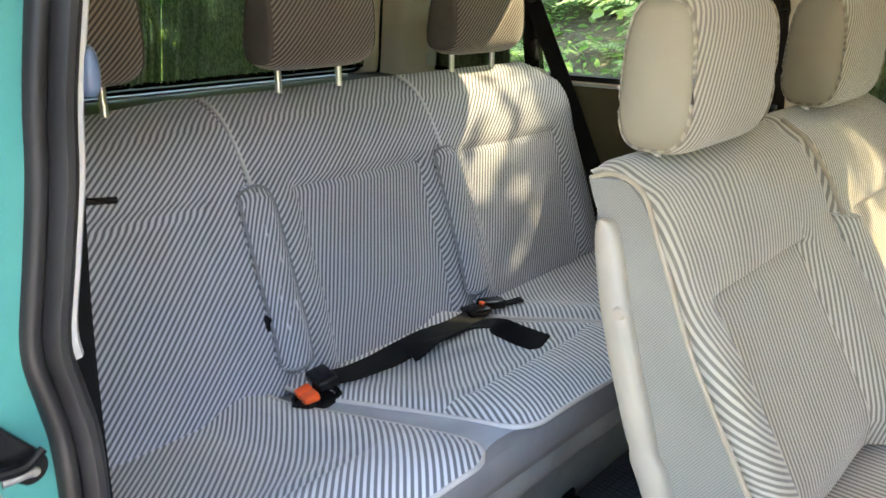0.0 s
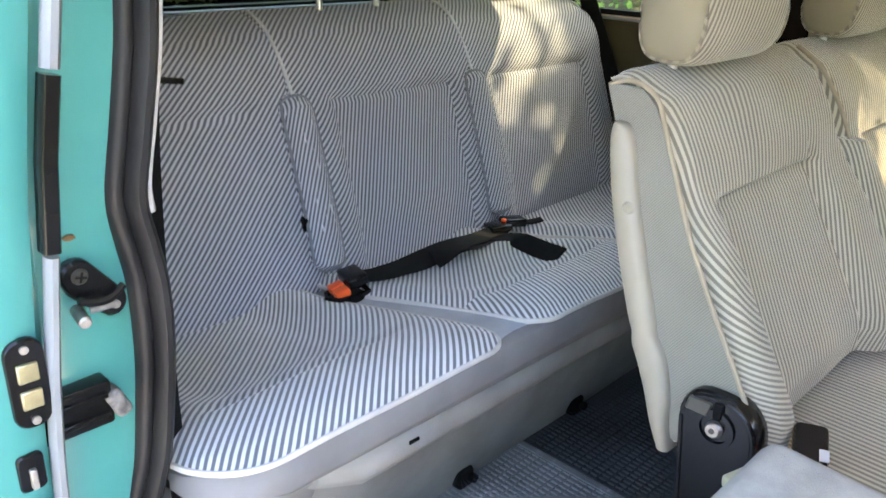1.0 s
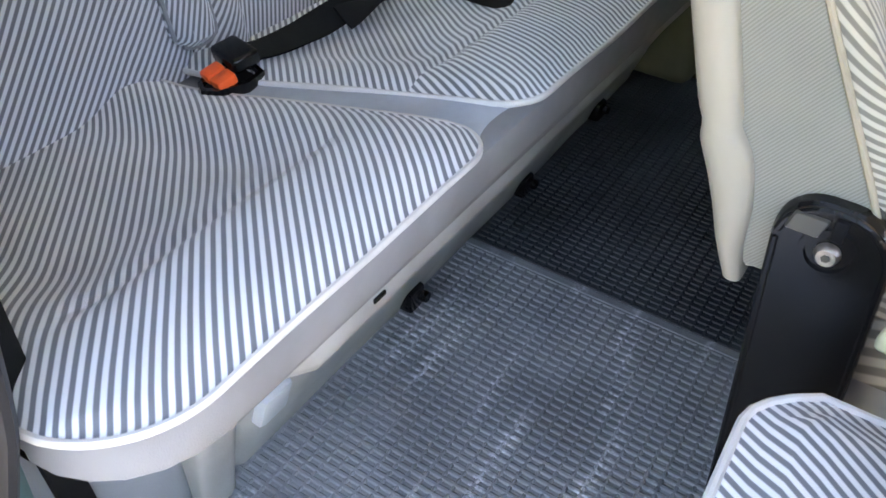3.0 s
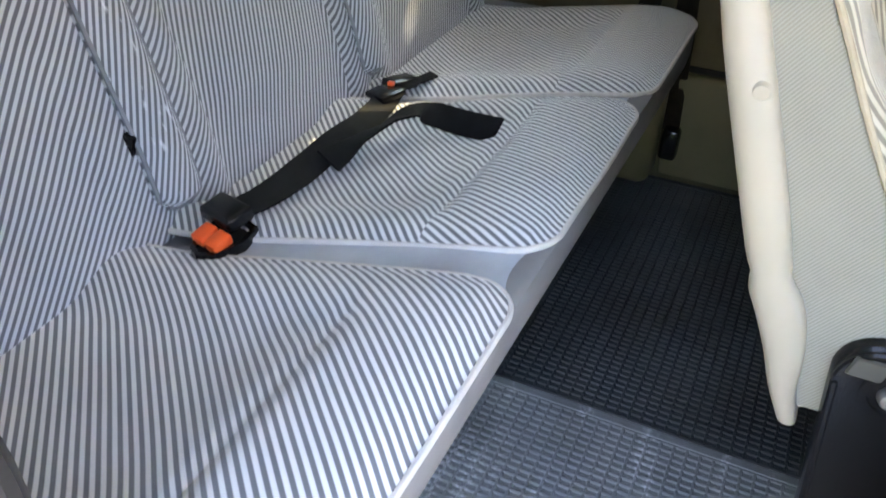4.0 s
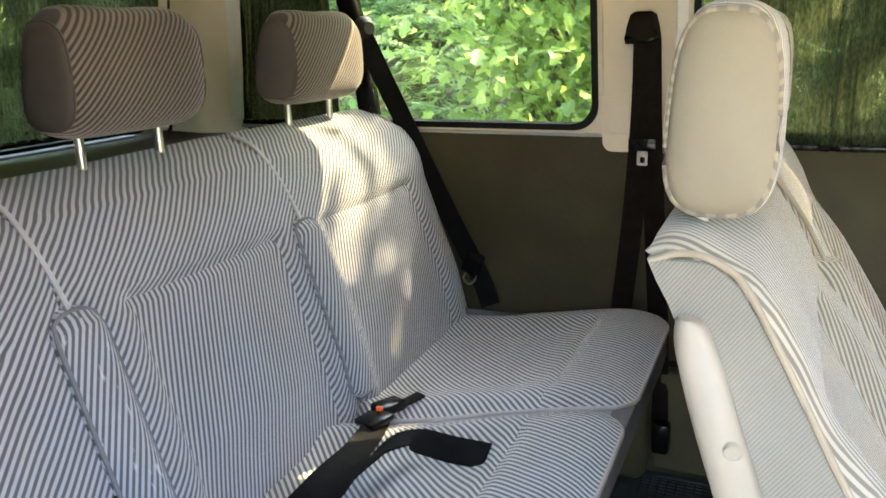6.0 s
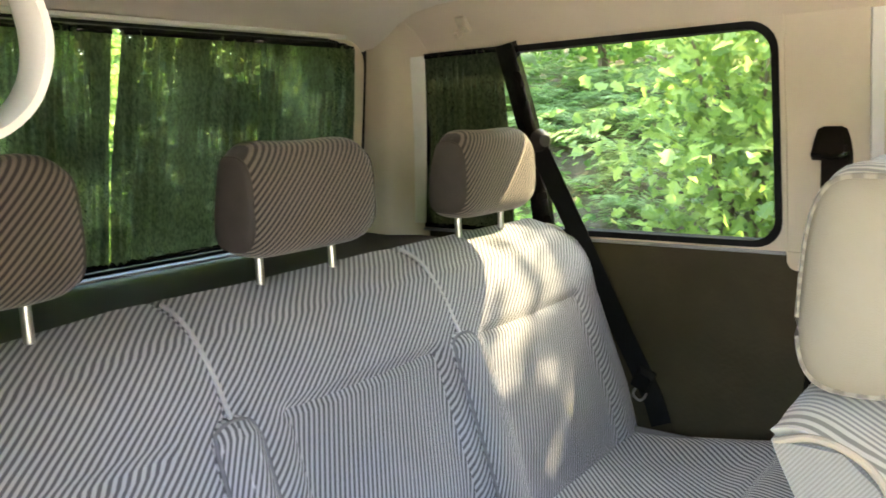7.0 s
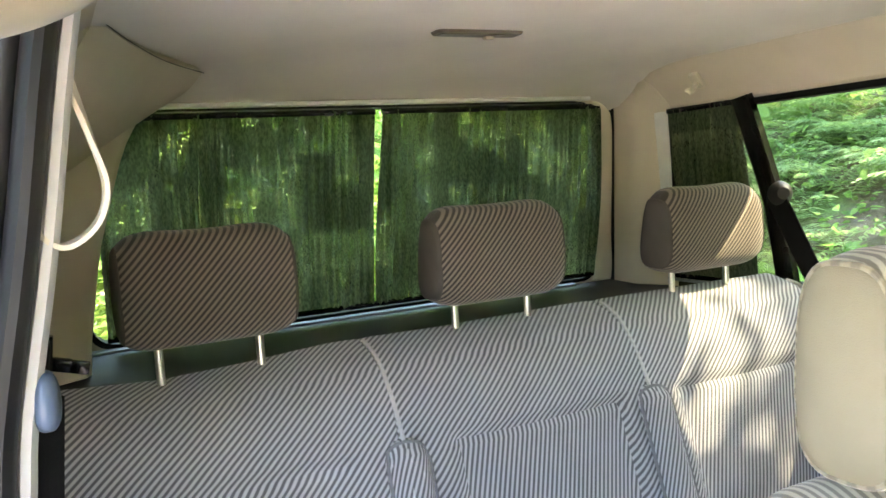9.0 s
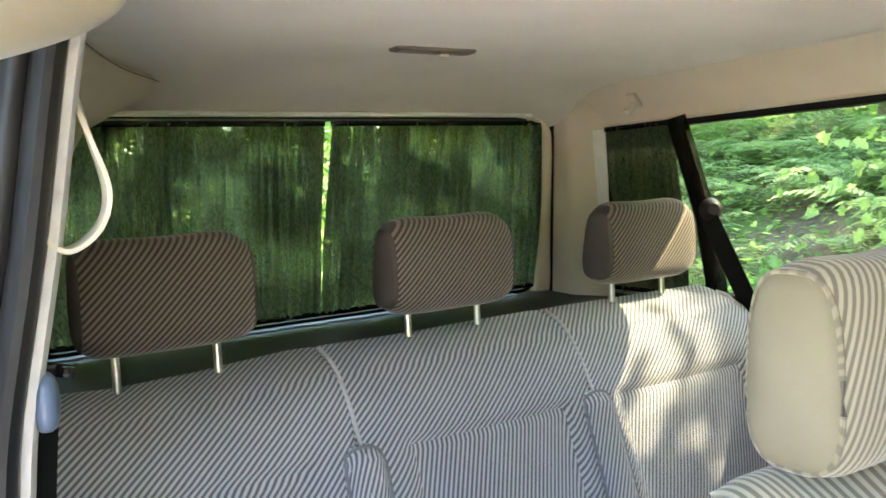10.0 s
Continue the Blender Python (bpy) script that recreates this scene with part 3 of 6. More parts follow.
# Solid dark strip in place of the shade line above the gusset.
tagged(part("trim_gusset_shade", sweep([p + Vector((0.003, -0.003, 0.000)) for p in crease], 0.0010, 0.0010, sides=6), M_LAMP), "thin dark strip drawn as the shade line along the corner gusset", "trim", kind="structure")
tagged(part("trim_corner_gusset", gusset(), M_TRIM), "beige plastic corner gusset under the headliner", "trim", kind="structure")


# ceiling: one curved sheet
def ceil_z(x, y):
    edge = 1.0 - abs(x) / 0.72
    z = 1.352 - 0.030 * smoothstep(0.16, 0.0, edge) - 0.02 * (abs(x) / 0.72) ** 2
    z -= 0.036 * smoothstep(0.12, 0.46, y) + 0.020 * smoothstep(0.40, 0.47, y)
    return z


def ceil_in(u, v):
    x, y = lerp(-0.70, 0.618 + 0.07 * smoothstep(0.22, 0.44, lerp(FRONT_Y, 0.50, v)), u), lerp(FRONT_Y, 0.50, v)
    return (x, y, ceil_z(x, y))


def ceil_out(u, v):
    x, y = lerp(-0.74, 0.74, u), lerp(FRONT_Y, 0.54, v)
    return (x, y, ceil_z(x, y) + 0.06)


tagged(part("ceiling", grid_solid(32, 48, ceil_in, ceil_out), M_HEADLINER), "grey-beige fabric headliner curving down at its edges", "ceiling", kind="structure")
tagged(part("roof", box(-0.93, 0.93, FRONT_Y - 0.05, 0.60, 1.46, 1.49, 0.01), M_PAINT), "teal painted metal roof panel", "roof", kind="structure")
for s, nm in ((1, "trim_roof_left"), (-1, "trim_roof_right")):
    tagged(part(nm, box(min(s * 0.66, s * 0.90), max(s * 0.66, s * 0.90), FRONT_Y, 0.56, 1.335, 1.46), M_PAINT, smooth=False), "painted roof edge rail", "trim", kind="structure")
tagged(part("trim_roof_rear", box(-0.66, 0.66, 0.505, 0.58, 1.29, 1.46), M_PAINT, smooth=False), "painted roof edge above the tailgate", "trim", kind="structure")
# head trim strip over the rear window, white to carry the window light
tagged(part("trim_rear_head", sweep([(x, 0.456, 1.2875) for x in (-0.56, -0.2, 0.2, 0.60)], 0.012, 0.0055, square=0.5), M_WHITE), "strip along the top of the rear window, coloured white as lit", "trim", kind="structure")

# floor slab, sill and mats
tagged(part("floor", box(-0.80, 0.86, FRONT_Y, 0.66, -0.06, -0.006), M_SHELF, smooth=False), "dark metal van floor under rubber mats", "floor", kind="structure")
end_line = smooth_path([(-0.858, -0.618, 0.318), (-0.838, -0.620, 0.290), (-0.823, -0.622, 0.235), (-0.816, -0.622, 0.150), (-0.815, -0.622, 0.005)], 5)
tagged(part("trim_sill_end", sweep(end_line, 0.021, 0.016, up=(0, 1, 0), sides=12), M_WHITE), "white plastic end of the sill trim at the pillar foot", "trim", kind="structure")
sill = box(-0.93, -0.745, -1.75, -0.60, -0.12, 0.012, 0.012)
tagged(part("sill", sill, M_GREYTRIM), "light grey plastic door sill step", "sill", kind="structure")


def ribbed_mat(label, x0, x1, y0, y1, rubber):
    """A rubber mat with a waffle of raised ridges on a thin sheet."""
    m = thing("floor_mat", label, "floor mat", "rubber floor mats")
    part("sheet", box(x0, x1, y0, y1, -0.006, 0.0015, 0.001, 1), M_MAT_SHEET if rubber is M_MAT_PALE else M_MAT, m)
    part("rim", box(x1 - 0.017, x1 - 0.001, y0, y1, 0.0, 0.0046, 0.0012, 1), rubber, m)
    verts, faces = [], []

    def ridge(ax, bx, w, h):
        """One long moulded ridge of wedge section between two floor points."""
        d = Vector((bx[0] - ax[0], bx[1] - ax[1], 0)).normalized()
        n = Vector((-d.y, d.x, 0))
        b = len(verts)
        for e in (ax, bx):
            o = Vector((e[0], e[1], 0.0012))
            verts.extend(tuple(o + n * k + Vector((0, 0, z))) for k, z in ((-w, 0), (-w * 0.4, h), (w * 0.4, h), (w, 0)))
        faces.extend([(b, b + 1, b + 5, b + 4), (b + 1, b + 2, b + 6, b + 5), (b + 2, b + 3, b + 7, b + 6), (b, b + 3, b + 2, b + 1), (b + 4, b + 5, b + 6, b + 7)])
    px, py = 0.0132, 0.0195
    for i in range(int((x1 - x0 - 0.022) / px) + 1):
        ridge((x0 + 0.004 + px * i, y0), (x0 + 0.004 + px * i, y1), 0.0046, 0.0019 + 0.0003 * (i * 7 % 5) / 5)
    for j in range(int((y1 - y0) / py)):
        ridge((x0, y0 + 0.008 + py * j), (x1 - 0.017, y0 + 0.008 + py * j), 0.0036, 0.0017 + 0.0004 * (j * 5 % 4) / 4)
    me = bpy.data.meshes.new("ribs")
    me.from_pydata(verts, [], faces)
    me.materials.append(rubber)
    r = new("ribs", me)
    r.parent = m
    tagged(r, "moulded rubber waffle ridges", kind="stuff")
    return m


ribbed_mat("pale grey ribbed rubber floor mat beside the door", -0.745, 0.004, -1.60, -0.525, M_MAT_PALE)
ribbed_mat("black ribbed rubber floor mat at the far wall", 0.0055, 0.80, -1.60, -0.525, M_MAT)

# wheel-arch box beside the bench base
arch = box(-0.83, -0.615, -0.56, 0.30, 0.0, 0.30, 0.03, 3)
tagged(part("trim_wheel_arch", arch, M_ARCH), "blue-grey plastic wheel-arch cover beside the bench", "trim", kind="structure")
tagged(part("trim_wheel_arch_far", box(0.735, 0.835, -0.685, 0.30, 0.0, 0.325, 0.03, 3), M_PANEL_LIT), "brown-beige wheel-arch cover under the far seat pad", "trim", kind="structure")
tagged(part("trim_parcel_shelf", grid_solid(4, 12, lambda u, v: (lerp(-0.84, 0.84, u), lerp(-0.02, 0.635, v), 0.755 + 0.012 * smoothstep(0.5, 1, v)),
     lambda u, v: (lerp(-0.84, 0.84, u), lerp(-0.02, 0.635, v), 0.715)), M_SHELF), "dark grey load cover behind the bench", "shelf", kind="structure")


# ---- seats ----
def head_rods(parent, xs, y, z0, z1, lean=0.0):
    for x in xs:
        part("rod", sweep([(x, y, z0), (x, y + lean, z1)], 0.0068, sides=14), M_CHROME, parent, "chromed steel rod")


def headrest(at, w, h, d, fabric, side, label, group, top_dip=0.010, gap=0.036, back=-0.008, collars=False, cord=False, taper=1.0):
    """Local origin: between the rods at the seat back's top."""
    th = thing("headrest", label, "headrest", group, at)
    zc = gap + h / 2

    def ring(u):
        x = u * w / 2
        k_top, k_low = 1 - (0.12 * abs(u) ** 5 if cord else 0.27 * abs(u) ** 7), 1 - (0.10 if cord else 0.17) * abs(u) ** 8
        kd = 1 - 0.10 * abs(u) ** 6
        pts = []
        for i in range(36):
            a = 2 * math.pi * i / 36
            c, s = math.cos(a), math.sin(a)
            e = 0.62
            yy = math.copysign(abs(c) ** e, c) * d / 2 * kd
            zz = math.copysign(abs(s) ** e, s) * h / 2 * (k_top if s > 0 else k_low)
            # fuller towards the front top
            yy *= 1 - 0.72 * taper * (zz / h + 0.5) if c > 0 else 1 - 0.10 * (zz / h + 0.3)
            dip = top_dip * (1 - u * u) ** 2 * max(0, s) ** 3 if abs(u) < 1 else 0
            pts.append((x, yy + back, zc + zz - dip * 0.6))
        return pts
    us = [-1, -0.985, -0.96, -0.93, -0.88, -0.80, -0.68, -0.5, -0.25, 0, 0.25, 0.5, 0.68, 0.80, 0.88, 0.93, 0.96, 0.985, 1]
    part("cover", loft([ring(u) for u in us], cap=False), fabric, th)
    for s in (-1, 1):
        base = ring(s)
        cy, cz = sum(p[1] for p in base) / 36, sum(p[2] for p in base) / 36
        rings = []
        for f, o in ((1.0, 0.0), (0.97, 0.004), (0.85, 0.009), (0.55, 0.014), (0.2, 0.016)) if cord else ((1.0, 0.0), (0.97, 0.003), (0.85, 0.006), (0.55, 0.008), (0.2, 0.009)):
            rings.append([(s * (w / 2 + o), cy + (p[1] - cy) * f, cz + (p[2] - cz) * f) for p in base])
        bm = loft(rings, cap=False)
        bm.faces.new([v for v in list(bm.verts)[-36:]])
        part("side_panel", bm, side, th, "plain fine-weave fabric side")
        if cord:
            part("piping", sweep([Vector(p) for p in base], 0.0031, sides=8, closed=True), M_CORD, th, "striped piping cord", run=lambda c, m_c: math.atan2(c.z - cz, c.y - cy) * 0.0840352)
        else:
            part("seam", sweep([Vector(p) for p in base], 0.0018, sides=6, closed=True), side, th)
    head_rods(th, (-0.0785, 0.0785), 0.0, -0.03, 0.05)
    for x in (-0.0785, 0.0785) if collars else ():
        part("collar", cyl((x, 0, -0.012), (0, 0, 1), 0.011, 0.012, 14, bevel=0.002), M_BLACK, th, "black plastic rod collar")
    return th


# rear bench -----------------------------------------------------------
def weave_run(px, panel, out_deg, in_deg, top=0.672, climb=None):
    """Stripes that lean out_deg on the seat back and in_deg on its centre panel."""
    a, b = slanted(out_deg), slanted(in_deg)

    def run(c, mid_c):
        w = b if abs(mid_c.x - px) < panel and mid_c.z < top else a
        return w[0] * (c.x - px) + w[2] * ((climb(c) - climb_top) if climb else (c.z - top) * 1.05)
    climb_top = climb(Vector((px, 0, top))) if climb else 0.0
    return run


def pad_run(lean, turn_x, lean_edge, roll_lean, crease=-0.575):
    """Stripes of a seat pad: lean in its bulk, lean_edge from turn_x on, roll_lean on the front roll."""
    la, lb, lr = radians(lean), radians(lean_edge), radians(roll_lean)

    def angle(x):
        return lerp(la, lb, smoothstep(turn_x - 0.16, turn_x, x))

    def run(c, mid_c):
        if mid_c.y < crease and roll_lean != lean:
            return math.cos(lr) * c.x - math.sin(lr) * (c.y - crease)
        r, n = 0.0, 12
        for k in range(n):
            r += math.cos(angle(lerp(turn_x - 0.3, c.x, (k + 0.5) / n))) * (c.x - turn_x + 0.3) / n
        return r - math.sin(angle(c.x)) * (c.y - crease)
    return run


bench = thing("bench_seat", "three-place rear bench in grey striped fabric with light piping", "bench seat")
BACK = [(0.33, -0.250), (0.365, -0.243), (0.45, -0.222), (0.60, -0.168), (0.69, -0.136), (0.76, -0.103), (0.805, -0.070), (0.830, -0.034)]


TOP_DROP = [(-0.80, 0.012), (-0.70, 0.020), (-0.59, 0.027), (-0.46, 0.022), (-0.31, 0.011), (-0.10, 0.013), (0.20, 0.009), (0.80, 0.010)]


def top_drop(x, z):
    """How far the upper edge of the bench sags below its full height."""
    return table(TOP_DROP, x) * smoothstep(0.70, 0.835, z)


def back_climb(c):
    """How far up the curved seat back a point lies, measured along the cloth."""
    z = c.z + top_drop(c.x, c.z)
    total, (z0, y0) = 0.0, BACK[0]
    for z1, y1 in BACK[1:-1]:
        f = min(1.0, max(0.0, (z - z0) / (z1 - z0)))
        total += f * math.hypot(z1 - z0, y1 - y0)
        z0, y0 = z1, y1
    if z > z0 and c.y > y0:
        total += math.hypot(c.y - y0, z - z0)
    return total


def back_relief(xl, half, z, panel, sunk):
    """How far the padding stands out at local x and height z; sunk: how marked the centre panel is."""
    a = abs(xl)
    r = 0.0
    edge = panel
    inside = smoothstep(edge + 0.012, edge - 0.006, a) * smoothstep(0.682, 0.668, z)
    r -= 0.008 * inside * sunk
    r += 0.007 * sunk * inside * (1 - (xl / edge) ** 2) * smoothstep(0.36, 0.5, z) if a < edge else 0
    r += 0.007 * sunk * smoothstep(edge, edge + 0.03, a) * smoothstep(half - 0.01, half - 0.05, a) * smoothstep(0.72, 0.60, z)
    r -= 0.009 * math.exp(-((z - 0.674) / 0.008) ** 2) * smoothstep(edge + 0.03, edge, a)
    r += 0.008 * smoothstep(0.68, 0.74, z) * smoothstep(0.85, 0.79, z)
    r -= lerp(0.007, 0.003, smoothstep(0.66, 0.72, z)) * smoothstep(half - 0.022, half + 0.002, a)
    r += 0.002 * noise.noise((xl * 6, z * 5, half * 40))
    return r


def back_pad(name, x0, x1, panel, panel_x, material, lean_in, label, sunk=1.0):
    xc, half = (x0 + x1) / 2, (x1 - x0) / 2
    lift = 0.004

    def prof(v):
        # v 0..0.82 up the front, then over the top
        if v < 0.80:
            z = lerp(0.33, 0.830, (v / 0.80) ** 0.95)
            return table(BACK, z), z
        t = (v - 0.80) / 0.20
        a = t * math.pi * 0.62
        return -0.034 + 0.052 * math.sin(a) + 0.012 * t, 0.830 + 0.015 * math.sin(min(a * 1.25, math.pi / 2)) - 0.03 * max(0, t - 0.6)

    def front(u, v):
        x = lerp(x0, x1, u)
        y, z = prof(v)
        r = back_relief(x - panel_x, half, z, panel, sunk)
        edge = 0.016 * smoothstep(half - 0.022, half + 0.002, abs(x - xc))
        side = smoothstep(0.735, 0.795, abs(x)) ** 2
        return (x, y - r, z - top_drop(x, z) - edge * 0.12 * smoothstep(0.74, 0.82, v) - 0.014 * side * smoothstep(0.78, 0.84, z))

    def back(u, v):
        x = lerp(x0, x1, u)
        z = lerp(0.33, 0.80, v)
        return (x, lerp(-0.13, 0.062, v), z)
    return part(name, grid_solid(44, 60, front, back), material, bench, label, run=weave_run(panel_x, panel, 46, lean_in, climb=back_climb))


X1, X2 = -0.252, 0.252
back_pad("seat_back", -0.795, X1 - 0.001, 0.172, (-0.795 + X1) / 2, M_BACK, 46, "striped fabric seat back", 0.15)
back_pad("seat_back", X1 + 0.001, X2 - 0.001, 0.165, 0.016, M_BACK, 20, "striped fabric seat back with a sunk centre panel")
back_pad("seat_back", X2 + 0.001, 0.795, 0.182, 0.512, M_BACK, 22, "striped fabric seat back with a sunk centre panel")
for xp in (X1, X2):
    pts = smooth_path([(xp + 0.004, -0.135, 0.690), (xp + 0.003, -0.102, 0.755), (xp + 0.001, -0.066, 0.810), (xp - 0.002, -0.036, 0.834), (xp - 0.004, -0.008, 0.845)], 5)
    part("piping", sweep([p + Vector((0, -0.0065, 0.001 - top_drop(p.x, p.z))) for p in pts], 0.0036, sides=8), M_PIPE_GREY, bench)


far_edge = [Vector((0.792, table(BACK, z) + 0.010, z)) for z in (0.36, 0.45, 0.55, 0.65, 0.74, 0.80)] + [Vector((0.789, -0.040, 0.832)), Vector((0.784, -0.010, 0.842))]
part("piping", sweep([p - Vector((0, 0, top_drop(p.x, p.z) + 0.014 * smoothstep(0.78, 0.84, p.z))) for p in smooth_path(far_edge, 4)], 0.0035), M_PIPING, bench)


def back_strip(x, label):
    """Narrow padded strip over the joint of two seat backs."""
    half = 0.036

    def front(u, v):
        z = lerp(0.368, 0.692, v)
        a = 2 * u - 1
        w = half * (1 - 0.55 * max(0, (v - 0.90) / 0.10) ** 2.2) * (1 - 0.55 * max(0, (0.09 - v) / 0.09) ** 2.2)
        dome = 0.020 * (1 - abs(a) ** 3.5) * smoothstep(0.0, 0.05, v) * smoothstep(1.0, 0.955, v)
        return (x + a * w + 0.004 * (v - 0.5), table(BACK, z) - 0.010 - dome, z)

    def back(u, v):
        p = front(u, v)
        return (p[0], table(BACK, p[2]) + 0.03, p[2])
    lean = slanted(30)

    def wrap(c, mid_c):
        deep = max(0.0, c.y - table(BACK, c.z) + 0.030) * smoothstep(0.692, 0.665, c.z) * smoothstep(0.368, 0.395, c.z)
        return lean[0] * (c.x - x + math.copysign(min(deep, 0.03), mid_c.x - x)) + lean[2] * (c.z - 0.672) * 1.05
    part("joint_pad", grid_solid(14, 40, front, back), M_BACK_WORN if x < 0 else M_BACK, bench, label, run=wrap)
    run_up = [k / 14 for k in range(14)]

    def rim_point(side, v):
        z = lerp(0.386, 0.68, v)
        return Vector((x + side * half + 0.004 * (v - 0.5), table(BACK, z) - 0.012, z))
    arch_top = [Vector((x + half * 0.97 * math.cos(radians(w)), table(BACK, 0.68) - 0.012 + 0.004 * math.sin(radians(w)), 0.672 + 0.020 * math.sin(radians(w)))) for w in range(150, 29, -20)]
    foot = [Vector((x + half * 0.97 * math.cos(radians(w)), table(BACK, 0.378) - 0.014, 0.386 + 0.018 * math.sin(radians(w)))) for w in range(-30, -151, -20)]
    edge = [rim_point(-1, v) for v in run_up] + arch_top + [rim_point(1, v) for v in reversed(run_up)] + foot
    part("piping", sweep(edge, 0.0030, sides=6), M_PIPE_DARK, bench, "grey piping round the joint pad")


back_strip(X1 + 0.002, "narrow worn striped pad with grey piping")
back_strip(X2 + 0.004, "narrow striped pad with grey piping")


def cushion(x0r, x1r, x0f, x1f, rl, rr, label, run):
    """A seat pad; rear and front edge x, corner radii at the front."""
    y_f, y_r = -0.728, -0.215

    def front_y(u, w):
        d0, d1 = u * w, (1 - u) * w
        y = y_f
        if d0 < rl:
            y += rl * (1 - math.sqrt(max(0, 1 - (1 - d0 / rl) ** 2)))
        if d1 < rr:
            y += rr * (1 - math.sqrt(max(0, 1 - (1 - d1 / rr) ** 2)))
        return y

    def flat(u, v):
        uu = 0.5 - 0.5 * math.cos(math.pi * u)
        uu = lerp(u, uu, 0.6)
        w = x1f - x0f
        yf = front_y(uu, w)
        vv = v
        y = lerp(yf, -0.575, v / 0.4) if v < 0.4 else lerp(-0.575, y_r, (v - 0.4) / 0.6)
        k = (y - y_f) / (y_r - y_f)
        x = lerp(lerp(x0f, x0r, k), lerp(x1f, x1r, k), uu)
        return uu, vv, x, y

    def top(u, v):
        uu, vv, x, y = flat(u, v)
        z = lerp(0.418, 0.348, smoothstep(-0.72, -0.25, y) * 0.75 + 0.25 * (y + 0.72) / 0.5)
        w = x1f - x0f
        dx = min(uu, 1 - uu) * w
        dy = max(0.0, y - front_y(uu, w))
        e = min(dx, dy)
        z += 0.008 * smoothstep(0.0, 0.07, e) - 0.006 * smoothstep(0.03, 0.0, e)
        # sunk middle and the stitched crease behind the front roll
        xl = (uu - 0.5) * w
        z -= 0.021 * smoothstep(0.215, 0.11, abs(xl)) * smoothstep(-0.615, -0.49, y)
        z -= 0.006 * math.exp(-((y + 0.575) / 0.011) ** 2) * smoothstep(0.20, 0.15, abs(xl))
        z += 0.005 * noise.noise((x * 6, y * 6, 3.1))
        return (x, y, z)

    def under(u, v):
        uu, vv, x, y = flat(u, v)
        p = top(u, v)
        return (p[0], p[1], p[2] - 0.008)
    pad = part("seat_cushion", grid_solid(56, 100, top, under), M_SEAT_LIT, bench, label, run=run)
    rim = [Vector(top(0, 1 - k / 30)) for k in range(31)] + [Vector(top(k / 60, 0)) for k in range(1, 61)] + [Vector(top(1, k / 30)) for k in range(1, 31)]
    if x0f < -0.6:
        rim = rim[24:]
    mid_p = Vector(((x0f + x1f) / 2, -0.45, 0.40))
    rim = [q + Vector(((q - mid_p).x, (q - mid_p).y, 0)).normalized() * 0.0012 + Vector((0, 0, -0.0032)) for q in rim]
    part("piping", sweep(rim, 0.0038, 0.0044, sides=8), M_PIPING, pad)
    return pad


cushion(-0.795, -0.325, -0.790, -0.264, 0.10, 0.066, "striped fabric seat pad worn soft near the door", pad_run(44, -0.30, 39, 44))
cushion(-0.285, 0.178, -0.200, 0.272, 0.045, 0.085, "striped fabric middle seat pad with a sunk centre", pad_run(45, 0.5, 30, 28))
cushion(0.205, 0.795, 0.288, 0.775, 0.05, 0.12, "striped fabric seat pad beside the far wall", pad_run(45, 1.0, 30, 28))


def bench_shell():
    """Grey cloth band below the pads, filling the gaps between them."""
    def outline(d):
        return rounded_rect(-0.792 + d, 0.777 - d, -0.731 + d, -0.20, (0.12, 0.01, 0.01, 0.10))
    rings = []
    for z, d in ((0.325, 0.022), (0.333, 0.006), (0.36, 0.001), (0.396, 0.001), (0.404, 0.004), (0.408, 0.012)):
        rings.append([(a, b, z + (0.024 * smoothstep(-0.60, -0.73, a) * smoothstep(-0.50, -0.60, b) if z < 0.36 else 0.0) - (0.15 * max(0.0, b + 0.705) / 0.5 if z > 0.38 else 0.0)) for a, b in outline(d)])
    return loft(rings)


part("seat_band", bench_shell(), M_CLOTH, bench, "grey cloth band under the pads")


def pad_edge_z(y):
    return lerp(0.418, 0.348, smoothstep(-0.72, -0.25, y) * 0.75 + 0.25 * (y + 0.72) / 0.5) - 0.006


def gap_band(xf, xr, wf, wr):
    """Cloth channel between two pads, wide at the front."""
    def top(u, v):
        y = lerp(-0.722, -0.305, v)
        k = (y + 0.728) / 0.513
        c, w = lerp(xf, xr, k), lerp(wf, wr, min(1, k * 1.6))
        a = 2 * u - 1
        return (c + a * w, y, pad_edge_z(y) - 0.001 - 0.005 * (1 - a * a) - 0.006 * smoothstep(-0.69, -0.722, y))

    def under(u, v):
        p = top(u, v)
        return (p[0], p[1], p[2] - 0.02)
    return grid_solid(10, 30, top, under)


part("gap_band", gap_band(-0.229, -0.305, 0.052, 0.032), M_CHANNEL_LIT, bench, "grey cloth channel between two pads, toned paler and bluer as skylit")
part("gap_band", gap_band(0.279, 0.191, 0.042, 0.030), M_CHANNEL_LIT, bench, "grey cloth channel between two pads, toned paler and bluer as skylit")


def base_panel():
    prof = [(-0.690, 0.326), (-0.701, 0.316), (-0.704, 0.300), (-0.702, 0.284), (-0.694, 0.270), (-0.678, 0.261), (-0.652, 0.254), (-0.634, 0.243), (-0.624, 0.225), (-0.608, 0.16), (-0.585, 0.08), (-0.566, 0.030), (-0.556, 0.0), (-0.30, 0.0), (-0.30, 0.326)]
    rings = []
    for k in range(25):
        x = lerp(-0.60, 0.70, k / 24)
        wob = 0.004 * noise.noise((x * 5, 0.3, 0.7))
        pinch = 0.035 * smoothstep(-0.585, -0.60, x)
        rings.append([(x, y + wob + (pinch if y < -0.5 else 0), z + (0.003 * noise.noise((x * 7, y * 9, 2.0)) if z > 0.2 and z < 0.32 else 0)) for y, z in prof])
    return loft(rings)


